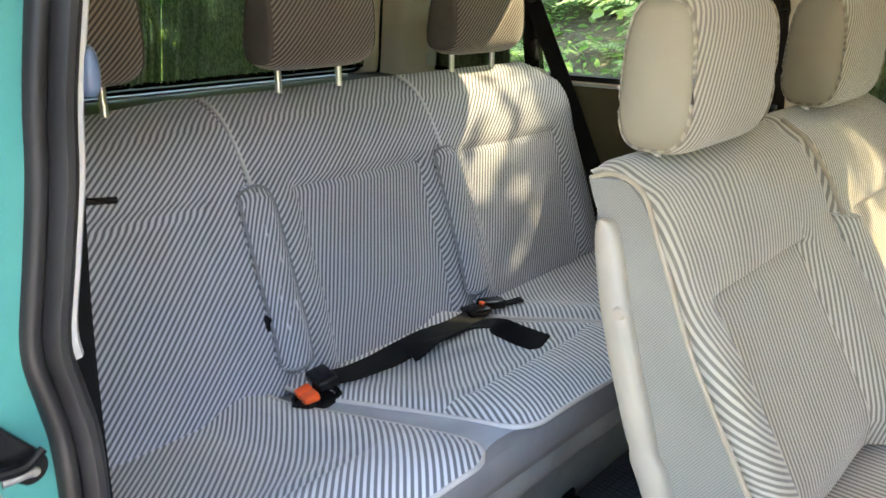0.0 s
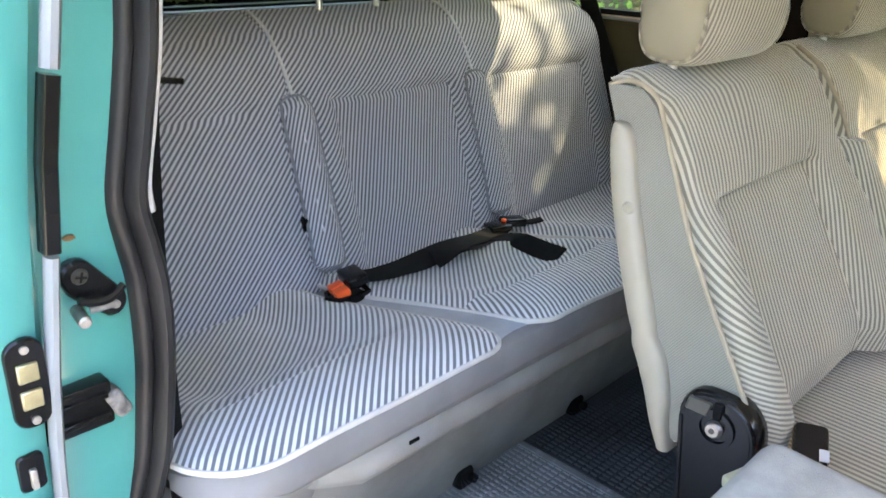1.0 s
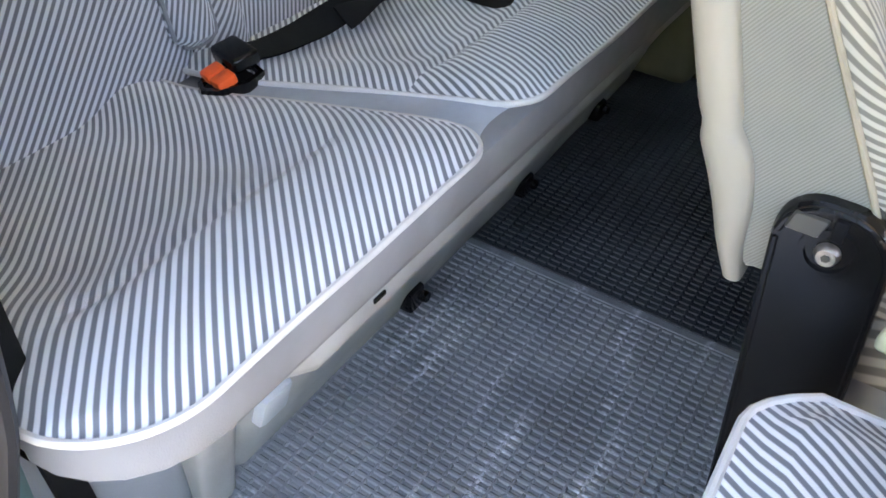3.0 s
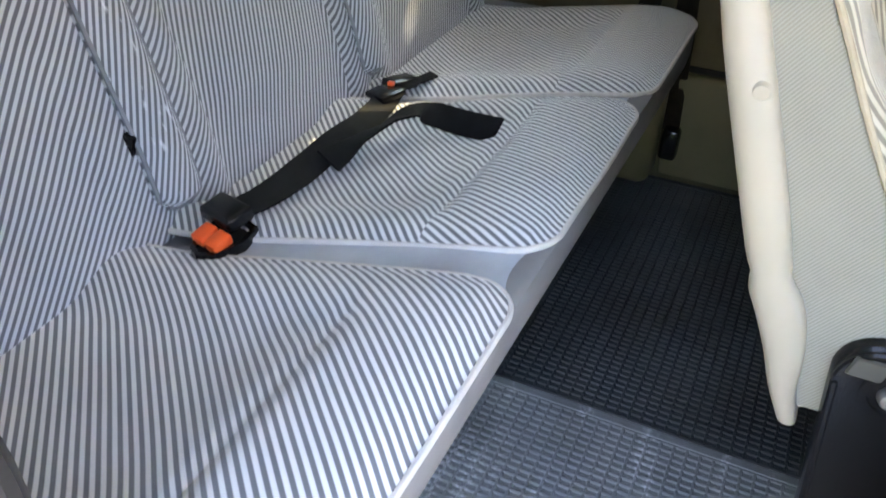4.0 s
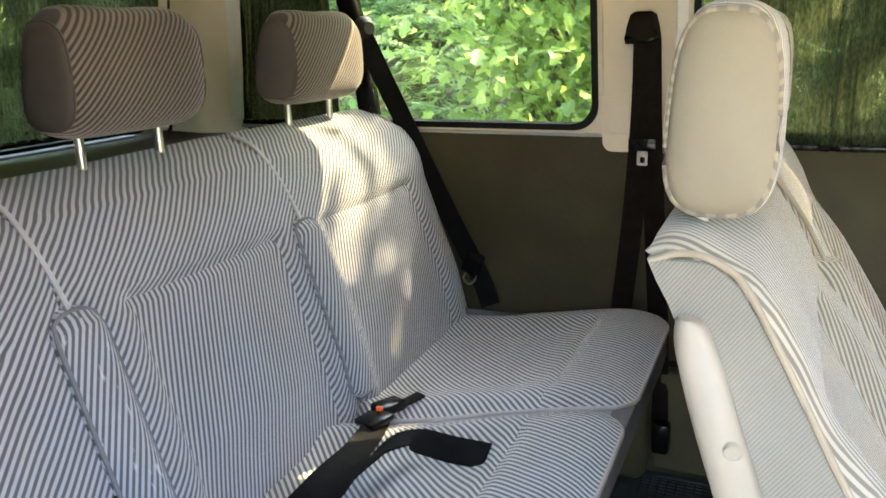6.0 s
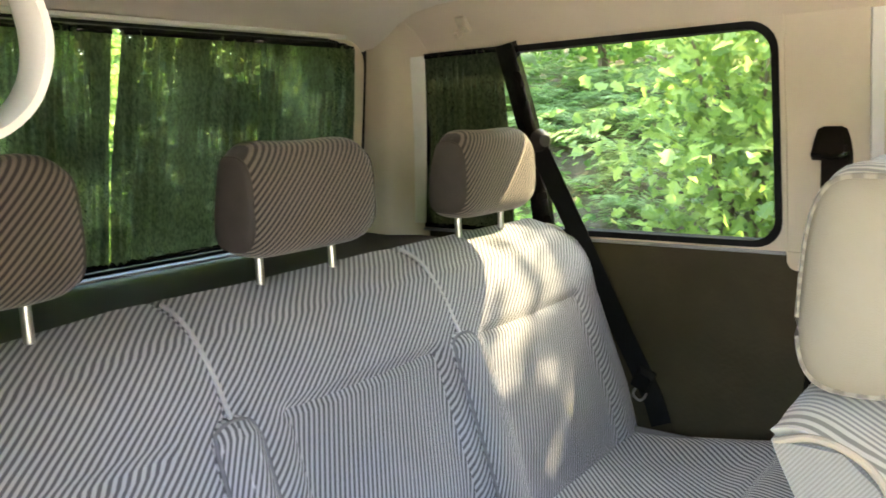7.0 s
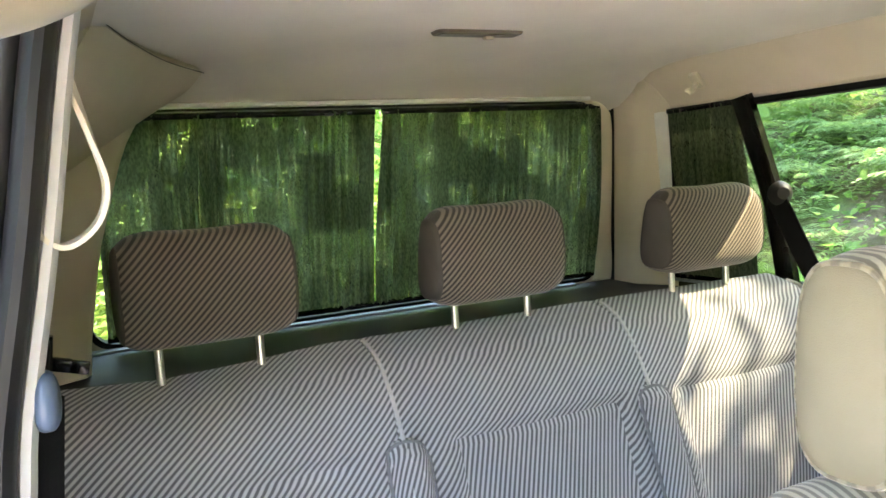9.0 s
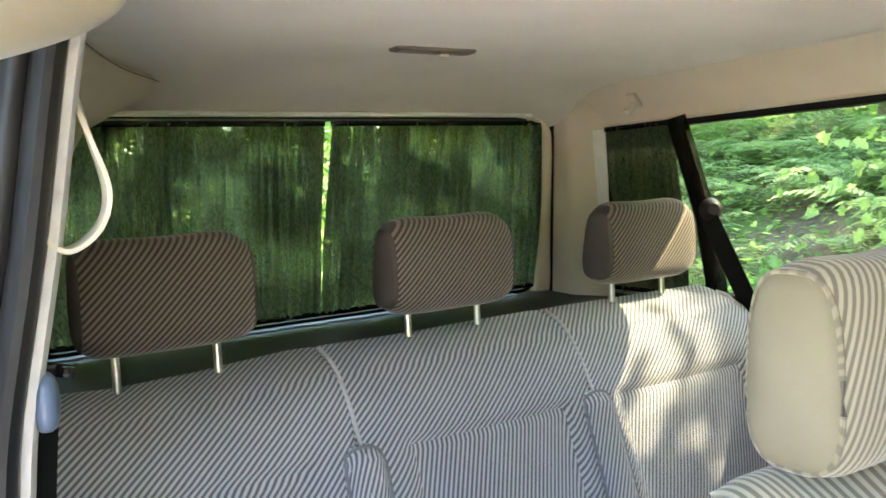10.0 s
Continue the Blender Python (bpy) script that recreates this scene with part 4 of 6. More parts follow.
base = part("base", base_panel(), M_BASE, bench, "beige plastic base box")
part("base_cap", box(-0.735, -0.60, -0.645, -0.30, 0.285, 0.326, 0.018, 4), M_BASE, bench)
leg_rings = []
for z, y0, w in ((0.0, -0.570, 0.032), (0.03, -0.573, 0.034), (0.12, -0.588, 0.037), (0.20, -0.604, 0.042), (0.245, -0.622, 0.050), (0.275, -0.648, 0.060), (0.300, -0.668, 0.066)):
    leg_rings.append([(-0.602 + 0.82 * w * math.copysign(abs(math.cos(radians(a))) ** 0.45, math.cos(radians(a))), y0 + 0.02 - 0.022 * max(0.0, math.sin(radians(a))) ** 0.45 if math.sin(radians(a)) > 0 else y0 + 0.10, z) for a in range(0, 360, 20)])
part("base_leg", loft(leg_rings), M_BASE, bench, "rounded upright of the base box near the door")
part("tilt_pocket", turned(box(-0.025, 0.025, -0.014, 0.014, -0.03, 0.03, 0.008), pose(-0.528, -0.596, 0.140, 16, 0, 0)), M_GREYTRIM, bench, "light grey moulded pocket")
for x in (-0.192, 0.170, 0.50):
    clip = part("floor_clip", box(x - 0.022, x + 0.018, -0.582, -0.552, 0.004, 0.046, 0.008), M_BLACK, bench, "black plastic floor clip")
    part("catch", cyl((x + 0.012, -0.583, 0.022), (0, 1, 0), 0.009, 0.012, 12), M_BLACK, clip)
part("slot", box(-0.465, -0.445, -0.704, -0.690, 0.300, 0.306, 0.001, 1), M_BLACK, bench, "dark slot")
for x in (-0.3, 0.235):
    part("recliner_slot", turned(box(-0.004, 0.004, -0.008, 0.008, -0.015, 0.015, 0.002), pose(x + 0.010, -0.220, 0.462, 17, 0, 0)), M_BLACK, bench, "small dark slot")

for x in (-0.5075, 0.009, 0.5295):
    headrest((x, 0.002, 0.836), 0.258, 0.184, 0.122, M_HEAD_SHADED, M_HEAD_SIDE, "brown striped fabric headrest, darkened for shade, on chromed rods above the bench", "rear bench headrests")


# lap belt and buckles on the bench ------------------------------------
buckle = thing("belt_buckle", "black belt buckle with an orange release button lying on the bench", "belt buckle", "bench buckles", (-0.277, -0.332, 0.362))
part("housing", turned(box(-0.017, 0.024, -0.030, 0.030, -0.010, 0.012, 0.006, 3), pose(0.014, 0.004, 0.018, 0, -10, -14)), M_BLACK, buckle)
for o in (-0.0125, 0.0125):
    part("button", turned(box(-0.015, 0.014, -0.0112, 0.0112, -0.007, 0.008, 0.004, 2), pose(-0.022 + o * 0.25, -0.004 + o, 0.006, 0, -16, -14)), M_ORANGE, buckle, "orange release button")
cup_out = [(-0.050, -0.002), (-0.040, -0.020), (0.000, -0.036), (0.036, -0.030), (0.044, -0.006), (0.036, 0.022), (-0.004, 0.030), (-0.038, 0.016)]
cup_in = [(a * 0.86, b * 0.80) for a, b in cup_out]
part("cup", ring_plate(cup_out, cup_in, lambda a, b, t: (a - 0.006, b - 0.003, t), -0.012, 0.002), M_BLACK, buckle)
part("cup_floor", slab(cup_in, lambda a, b, t: (a - 0.006, b - 0.003, t), -0.014, -0.007), M_SEALBLACK, buckle)

belt = thing("lap_belt", "black lap belt lying twisted over the middle seat pad", "seat belt")
part("webbing", strap([(-0.250, -0.330, 0.378), (-0.20, -0.336, 0.372), (-0.14, -0.340, 0.371), (-0.08, -0.340, 0.372), (-0.03, -0.343, 0.378), (0.015, -0.344, 0.378), (0.06, -0.340, 0.372), (0.13, -0.330, 0.368), (0.19, -0.318, 0.370)], 0.043,
                      [(0.0, -0.1, 1), (0, -0.2, 1), (0, -0.35, 0.9), (0, -0.75, 0.6), (0.1, -0.5, 0.8), (-0.1, -0.4, 0.85), (-0.2, -0.45, 0.85), (-0.2, -0.4, 0.9), (-0.1, -0.2, 1)]), M_STRAP, belt)
part("tail", strap([(-0.075, -0.360, 0.374), (-0.02, -0.372, 0.384), (0.045, -0.392, 0.390), (0.095, -0.412, 0.394), (0.102, -0.44, 0.392), (0.096, -0.49, 0.392), (0.086, -0.552, 0.398)], 0.044,
                   [(0, -0.5, 0.8), (0.35, 0.15, 0.9), (0.45, 0.35, 0.8), (0.1, -0.1, 0.95), (-0.5, -0.1, 0.8), (-0.6, 0, 0.8), (-0.5, 0, 0.8)]), M_STRAP, belt, "loose black belt end")
part("adjuster", turned(box(-0.024, 0.024, -0.026, 0.026, -0.005, 0.007, 0.004), pose(0.170, -0.318, 0.374, -4, 2, 70)), M_BLACK, belt, "black belt adjuster")
b2 = thing("belt_buckle", "black belt buckle with a small red mark on the bench", "belt buckle", "bench buckles", (0.222, -0.318, 0.372))
part("housing", turned(box(-0.030, 0.030, -0.017, 0.017, -0.008, 0.012, 0.005), pose(0, 0, 0, 0, 6, -18)), M_BLACK, b2)
part("button", box(-0.036, -0.028, -0.006, 0.006, 0.006, 0.016, 0.002), M_ORANGE, b2, "red release mark")
b3 = thing("lap_belt", "black belt tail tucked into the seat joint", "seat belt", "bench tails")
part("webbing", strap([(0.235, -0.325, 0.372), (0.262, -0.335, 0.368), (0.290, -0.350, 0.372)], 0.024, [(0, 0, 1), (0, 0, 1)]), M_STRAP, b3)


# middle bench ---------------------------------------------------------
mid = thing("bench_seat", "two-place middle bench in beige striped fabric with a plastic side rail", "bench seat")
MX0, MX1, MXJ = -0.272, 0.785, 0.262
MFRONT = [(0.44, -1.112), (0.461, -1.103), (0.609, -1.015), (0.667, -0.980), (0.70, -0.962), (0.77, -0.921), (0.80, -0.898), (0.818, -0.868)]
MREAR = [(0.36, -1.000), (0.50, -0.957), (0.77, -0.848), (0.80, -0.828), (0.812, -0.822)]
MSIDE = [(0.45, -0.282), (0.61, -0.278), (0.667, -0.270), (0.70, -0.262), (0.77, -0.243), (0.80, -0.232), (0.82, -0.226)]


def mid_pad(x0, x1, panel, px, label):
    xc, half = (x0 + x1) / 2, (x1 - x0) / 2

    near = x0 < -0.2

    def front(u, v):
        x = lerp(x0, x1, u)
        a = abs(x - xc)
        if v < 0.82:
            z = lerp(0.40, 0.818, v / 0.82)
            y = table(MFRONT, z)
        else:
            t = (v - 0.82) / 0.18
            z = 0.818 + 0.012 * math.sin(t * math.pi * 0.8)
            y = lerp(-0.868, -0.818, t)
        r = 0.0
        b = abs(x - px)
        ins = smoothstep(panel + 0.014, panel - 0.008, b) * smoothstep(0.682, 0.668, z)
        r -= 0.014 * ins
        r += 0.020 * smoothstep(panel, panel + 0.03, b) * smoothstep(0.72, 0.60, z) * smoothstep(half + 0.01, half - 0.03, a)
        r -= 0.008 * math.exp(-((z - 0.674) / 0.008) ** 2) * smoothstep(panel + 0.03, panel, b)
        r += 0.010 * smoothstep(0.67, 0.74, z)
        r -= 0.014 * smoothstep(half - 0.02, half + 0.001, a)
        r += 0.003 * noise.noise((x * 9, z * 7, 8.0))
        shift = (table(MSIDE, z) + 0.006 - x0) * (1 - u) if near else 0.0
        return (x + shift, y - r * smoothstep(0.85, 0.79, z), z - 0.008 * smoothstep(half - 0.03, half, a) * smoothstep(0.79, 0.82, z))

    def back(u, v):
        x = lerp(x0, x1, u)
        z = lerp(0.37, 0.814, v)
        shift = (table(MSIDE, z) + 0.006 - x0) * (1 - u) if near else 0.0
        return (x + shift, table(MREAR, z), z)
    plain_run = weave_run(px, panel, 24, 10)

    def fall(z):
        return radians(lerp(60, -4, smoothstep(0.47, 0.715, z)))

    def edge_run(c, mid_c):
        """On the door-side bolster the stripes sweep down and inwards from the piping."""
        base_r = plain_run(c, mid_c)
        if mid_c.x > px + panel:
            base_r += 0.95 * max(0.0, table(MFRONT, max(c.z, 0.44)) - c.y + 0.014) * smoothstep(0.72, 0.65, c.z)
        xl = px - panel
        if not near or (abs(mid_c.x - px) < panel and mid_c.z < 0.672) or c.x > xl + 0.20:
            return base_r
        s_z = sum(math.sin(fall(lerp(0.69, c.z, (k + 0.5) / 8))) for k in range(8)) / 8 * (c.z - 0.69)
        bent = plain_run(Vector((xl, 0, 0.69)), Vector((xl - 1, 0, 0.69))) + (c.x - xl) * math.cos(fall(c.z)) + s_z * (1.7 if c.z < 0.69 else 1.0)
        w = 1.0 if mid_c.x < xl else smoothstep(xl + 0.20, xl, c.x)
        deep = max(0.0, min(0.05, c.y - table(MFRONT, max(c.z, 0.44)))) if c.z < 0.80 else 0.0
        return lerp(base_r, bent - deep * 0.3 * smoothstep(0.80, 0.76, c.z), w)
    return part("seat_back", grid_solid(44, 52, front, back), M_MID, mid, label, run=edge_run)


mid_pad(MX0 + 0.006, MXJ - 0.001, 0.150, -0.030, "beige striped fabric seat back with a sunk centre panel")
mid_pad(MXJ + 0.001, MX1, 0.160, 0.515, "beige striped fabric seat back partly in sunlight")


def side_face(s_x, t):
    """Plain fabric side of the middle seat back."""
    def f(u, v):
        z = lerp(0.38, 0.812, v)
        return (table(MSIDE, z), lerp(table(MREAR, z) + 0.002, table(MFRONT, max(z, 0.44)) + 0.006, u), z)

    def b(u, v):
        p = f(u, v)
        return (p[0] + t, p[1], p[2])
    return grid_solid(6, 24, f, b)


part("side_panel", side_face(MX0, 0.012), M_TWILL, mid, "plain fine-weave fabric side")
pp = [(-0.226, -0.822, 0.810), (-0.226, -0.848, 0.819), (-0.227, -0.874, 0.815), (-0.231, -0.898, 0.800)]
pp += [(table(MSIDE, z) - 0.001, table(MFRONT, z) + 0.002, z) for z in (0.77, 0.71, 0.66, 0.60, 0.54, 0.50, 0.45)]
part("piping", sweep(smooth_path(pp, 4), 0.0032, sides=8), M_PIPE_TAN, mid)
jp = smooth_path([(MXJ, -0.975, 0.690), (MXJ, -0.945, 0.745), (MXJ, -0.905, 0.798), (MXJ, -0.862, 0.826)], 4)
part("piping", sweep([p + Vector((0, -0.006, 0.002)) for p in jp], 0.0035), M_PIPE_TAN, mid)


def mid_joint():
    def front(u, v):
        z = lerp(0.42, 0.690, v)
        a = 2 * u - 1
        w = 0.034 * (1 - 0.5 * max(0, (v - 0.88) / 0.12) ** 2)
        return (MXJ + 0.01 + a * w, table(MFRONT, max(z, 0.44)) - 0.014 - 0.022 * (1 - abs(a) ** 3.5), z)

    def back(u, v):
        p = front(u, v)
        return (p[0], table(MFRONT, max(p[2], 0.44)) + 0.02, p[2])
    return grid_solid(12, 24, front, back)


def joint_run(c, mid_c):
    """Stripes wrap round the narrow pad and run down its sides."""
    dx = c.x - MXJ - 0.01
    deep = max(0.0, c.y - table(MFRONT, max(c.z, 0.44)) + 0.036)
    return 0.97 * (dx + math.copysign(deep, mid_c.x - MXJ - 0.01)) - 0.25 * c.z


part("joint_pad", mid_joint(), M_MID, mid, "narrow striped pad between the two places", run=joint_run)

# plastic side rail on the rear edge of the side panel
RAIL = [(0.365, -1.012, 0.010), (0.40, -0.999, 0.014), (0.44, -0.990, 0.020), (0.475, -0.978, 0.024), (0.497, -0.968, 0.025), (0.515, -0.960, 0.019), (0.535, -0.953, 0.0215), (0.62, -0.924, 0.022), (0.70, -0.894, 0.021), (0.745, -0.878, 0.019), (0.764, -0.872, 0.014), (0.770, -0.869, 0.008)]
rail_rings = []
for z, y, hw in [tuple(p) for p in smooth_path(RAIL, 3)]:
    y, hw = y + 0.011, hw * 0.93
    x = table(MSIDE, z) + 0.002
    arc = [radians(-90 + 18 * k) for k in range(11)]
    rail_rings.append([(x + 0.03, y - hw, z)] + [(x - 0.017 * math.cos(w) ** 0.55 if abs(w) < 1.57 else x, y + hw * math.sin(w), z) for w in arc] + [(x + 0.03, y + hw, z)])
rail = part("side_rail", loft(rail_rings), M_RAIL_DIM, mid, "cream plastic side rail")
part("cap", cyl((-0.282, -0.902, 0.672), (-1, 0, 0), 0.009, 0.005, 20, 0.0075, bevel=0.0015), M_RAIL_DIM, rail)

# recliner cover
rec = slab(rounded_rect(-1.118, -1.016, 0.02, 0.480, (0.012, 0.042, 0.042, 0.012), 8), lambda a, b, t: (MX0 - t, a - 0.10 * (0.468 - b), b), -0.01, 0.030, 0.008)
cover = part("recliner_cover", rec, M_BLACK, mid, "glossy black plastic recliner cover")
part("rim", sweep([(MX0 - 0.028, a - 0.10 * (0.468 - b), b) for a, b in rounded_rect(-1.113, -1.021, 0.03, 0.475, (0.012, 0.04, 0.04, 0.012), 8)], 0.004, closed=True), M_BLACK, cover)
part("recess", ring_plate([(-1.069 + 0.025 * math.cos(k * 0.2618), 0.437 + 0.025 * math.sin(k * 0.2618)) for k in range(24)], [(-1.069 + 0.019 * math.cos(k * 0.2618), 0.437 + 0.019 * math.sin(k * 0.2618)) for k in range(24)], lambda a, b, t: (MX0 - t, a, b), 0.026, 0.0335), M_BLACK, cover)
part("bolt", cyl((MX0 - 0.034, -1.069, 0.437), (-1, 0, 0), 0.0115, 0.010, 20, 0.010, bevel=0.002), M_STEEL, cover, "worn steel bolt head")
part("bolt_socket", cyl((MX0 - 0.0385, -1.069, 0.437), (-1, 0, 0), 0.004, 0.003, 6), M_OLIVE, cover)
part("paddle", slab(rounded_rect(-1.060, -1.030, 0.449, 0.469, 0.003, 3), lambda a, b, t: (MX0 - t, a - 0.25 * (b - 0.459), b), 0.026, 0.034, 0.002), M_OLIVE, cover, "dark olive release paddle")
part("notch", box(MX0 - 0.036, MX0 - 0.028, -1.076, -1.065, 0.452, 0.474, 0.002), M_STRAP, cover)
for x0, x1 in ((MX0 + 0.01, MXJ - 0.005), (MXJ + 0.005, MX1)):
    def mtop(u, v, x0=x0, x1=x1):
        x, y = lerp(x0, x1, u), lerp(-1.58, -1.075, v)
        e = min(u, 1 - u) * (x1 - x0)
        return (x, y, 0.388 - 0.03 * v + 0.016 * smoothstep(0, 0.06, e) - 0.05 * smoothstep(0.08, 0, v))

    def munder(u, v, x0=x0, x1=x1):
        return (lerp(x0, x1, u), lerp(-1.57, -1.075, v), 0.28)
    part("seat_cushion", grid_solid(20, 20, mtop, munder), M_MID, mid, "striped fabric seat pad")
part("base", box(MX0 + 0.03, MX1 - 0.02, -1.50, -1.10, 0.0, 0.285, 0.02), M_BASE, mid)
for xm in (-0.046, 0.494):
    headrest((xm - 0.001, -0.853, 0.823), 0.246, 0.198, 0.108, M_MID, M_SOFT, "beige striped fabric headrest with plain sides above the middle bench", "middle bench headrests", gap=0.008, back=-0.014, collars=True, cord=True, taper=0.35)

mb = thing("belt_buckle", "black belt buckle standing beside the middle seat pad", "belt buckle", "", (-0.232, -1.160, 0.420))
part("housing", turned(box(-0.026, 0.030, -0.020, 0.020, -0.012, 0.014, 0.007), pose(0, 0, 0, 0, -25, 25)), M_BLACK, mb)
part("label", turned(box(-0.012, 0.004, -0.013, -0.002, 0.0, 0.002, 0.0005, 1), pose(-0.012, -0.012, 0.008, 0, -25, 25)), M_EDGE, mb, "pale worn label patch")
part("button", turned(box(-0.004, 0.004, -0.008, 0.008, -0.006, 0.006, 0.002), pose(-0.026, -0.006, -0.008, 0, -25, 25)), M_ORANGE, mb, "red release button")

# single seat, folded forward -------------------------------------------
fold = thing("folding_seat", "single folding seat with its grey-backed backrest folded down", "seat")
SX0, SX1 = -0.80, -0.437


def fold_top(u, v):
    x, y = lerp(SX0, SX1, u), lerp(-1.060, -1.56, v)
    d = (1 - u) * (SX1 - SX0)
    if v == 0 or d < 0.05:
        y -= 0.045 * (max(0.0, 1 - d / 0.06)) ** 2 * (1 - v)
    e = min(d, u * (SX1 - SX0), max(0.0, v * 0.505))
    return (x, y, 0.405 + 0.018 * smoothstep(0.0, 0.05, e))


def fold_under(u, v):
    p = fold_top(u, v)
    return (p[0], p[1], 0.33)


fold_pad = part("seat_cushion", grid_solid(26, 26, fold_top, fold_under), M_SEAT_LIT, fold, "striped fabric seat pad")
rim = [Vector(fold_top(k / 26, 0)) for k in range(27)] + [Vector(fold_top(1, k / 26)) for k in range(1, 27)]
part("piping", sweep(rim, 0.004), M_PIPING, fold_pad)
part("seat_band", box(SX0 + 0.01, SX1 - 0.012, -1.55, -1.068, 0.30, 0.40, 0.015), M_CLOTH, fold)
part("folded_back", turned(box(SX0 - 0.01, -0.395, -0.23, 0.23, -0.035, 0.040, 0.022, 4), pose(0, -1.390, 0.475, 3, 0, 0)), M_BACKCLOTH, fold, "light grey fabric rear of the folded backrest")
part("base", box(SX0 + 0.05, SX1 - 0.05, -1.50, -1.12, 0.0, 0.31, 0.015), M_BLACK, fold)
part("hinge_cover", turned(box(-0.060, 0.055, -0.035, 0.030, -0.008, 0.008, 0.005, 3), pose(-0.345, -1.165, 0.440, -4, 3, -14)), M_HINGE, fold, "olive-cream plastic hinge cover")
part("hinge_plate", turned(box(-0.006, 0.006, -0.030, 0.022, -0.06, 0.055, 0.004), pose(-0.418, -1.178, 0.375, 0, 0, 0)), M_HINGE, fold, "cream hinge plate")
foot = thing("floor_bracket", "small cream plastic floor bracket on the rubber mat", "bracket", "", (-0.585, -0.645, 0.004))
part("plate", slab([(-0.016, 0.020), (0.010, 0.026), (0.022, -0.010), (0.018, -0.045), (-0.014, -0.040), (-0.020, 0.0)], lambda a, b, t: (a, b, t), 0.0, 0.012, 0.003), M_CREAM, foot)


# ---- door opening: jamb, seal, sliding door ----
def jamb():
    rings = []
    for k in range(29):
        z = lerp(-0.12, 1.40, k / 28)
        xi = table([(-0.12, 0.80), (0.2, 0.800), (0.37, 0.790), (0.54, 0.778), (0.63, 0.782), (0.72, 0.785), (0.80, 0.768), (0.90, 0.750), (1.08, 0.735), (1.2, 0.715), (1.4, 0.68)], z)
        xo = table([(-0.12, 0.925), (0.3, 0.945), (0.775, 0.925), (1.0, 0.885), (1.25, 0.825), (1.4, 0.77)], z)
        rings.append([(-xi, -0.612, z), (-xi - 0.020, -0.636, z), (-lerp(xi, xo, 0.45), -0.655, z), (-xo + 0.02, -0.660, z), (-xo, -0.645, z), (-xo, -0.50, z), (-xi, -0.50, z)])
    return loft(rings)


door_jamb = tagged(part("door_jamb", jamb(), M_PAINT), "teal painted pillar at the rear of the door opening", "pillar", kind="structure")

SEAL = [(0.10, -0.845), (0.20, -0.842), (0.336, -0.830), (0.40, -0.812), (0.435, -0.801), (0.49, -0.792), (0.566, -0.783), (0.64, -0.782), (0.69, -0.789), (0.737, -0.795), (0.80, -0.787), (0.878, -0.776), (0.95, -0.767), (1.077, -0.741), (1.207, -0.718), (1.34, -0.69)]
seal_path = smooth_path([(x - 0.013 + 0.008 * smoothstep(0.74, 0.86, z), -0.640, z) for z, x in SEAL], 4)
seal = thing("door_seal", "thick black rubber door seal round the opening edge", "door seal")
part("outer_lip", sweep([p + Vector((-0.0115, -0.002, 0)) for p in seal_path], 0.0105, 0.015, up=(0, 1, 0), sides=12), M_RUBBER, seal)
part("inner_lip", sweep([p + Vector((0.0085, -0.008, 0)) for p in seal_path], 0.0120, 0.019, up=(0, 1, 0), sides=12), M_RUBBER, seal)
part("edge_strip", sweep([p + Vector((0.0255, 0.008, 0)) for p in seal_path if p.z > 0.712], 0.0085, 0.014, up=(0, 1, 0), sides=8), M_EDGE, seal, "pale plastic edge strip")

striker = thing("door_striker", "black door striker with a steel pin on the teal pillar", "striker", "", (-0.860, -0.664, 0.655))
lobes = [(-0.013 + 0.017 * math.cos(radians(w)), 0.022 + 0.016 * math.sin(radians(w))) for w in range(40, 200, 20)]
lobes += [(-0.024, 0.004), (-0.010, -0.010), (0.004, -0.022)]
lobes += [(0.016 + 0.015 * math.cos(radians(w)), -0.013 + 0.016 * math.sin(radians(w))) for w in range(-110, 50, 20)]
striker_plate = part("plate", slab(lobes, lambda a, b, t: (a, -t, b), -0.006, 0.009, 0.003), M_BLACK, striker)
part("screw", cyl((-0.012, -0.010, 0.022), (0, -1, 0), 0.0085, 0.005, 18, 0.007, bevel=0.001), M_OLIVE, striker_plate, "dark cross-head screw")
for w in (15, 105):
    part("recess", turned(box(-0.0055, 0.0055, -0.0006, 0.0006, -0.0011, 0.0011), pose(-0.012, -0.0127, 0.022, 0, w, 0)), M_STRAP, striker_plate)
part("screw", cyl((0.018, -0.010, -0.016), (0, -1, 0), 0.0045, 0.004, 14, bevel=0.001), M_STEEL, striker_plate)
part("pin", cyl((-0.021, -0.022, -0.012), (-0.1, -1, -0.1), 0.0062, 0.030, 16, 0.0062, bevel=0.0015), M_STEEL, striker, "bare steel pin")
part("hook", sweep(smooth_path([(-0.020, -0.020, 0.003), (-0.008, -0.020, -0.002), (0.010, -0.018, -0.004), (0.026, -0.014, 0.004)], 4), 0.0035, 0.0045), M_BLACK, striker)
part("bar", sweep([(-0.010, -0.017, -0.0115), (0.014, -0.016, -0.0125)], 0.0028, 0.0034), M_STEEL, striker, "worn steel bar")
guide = thing("door_guide", "black plastic door guide with a scuffed bumper on the teal pillar", "guide", "", (-0.885, -0.664, 0.536))
part("block", box(-0.044, 0.026, -0.014, 0.012, -0.024, 0.026, 0.004), M_BLACK, guide)
for o in (-0.010, 0.012):
    part("rib", box(-0.042, 0.020, -0.019, -0.012, o - 0.003, o + 0.003, 0.001, 1), M_BLACK, guide)
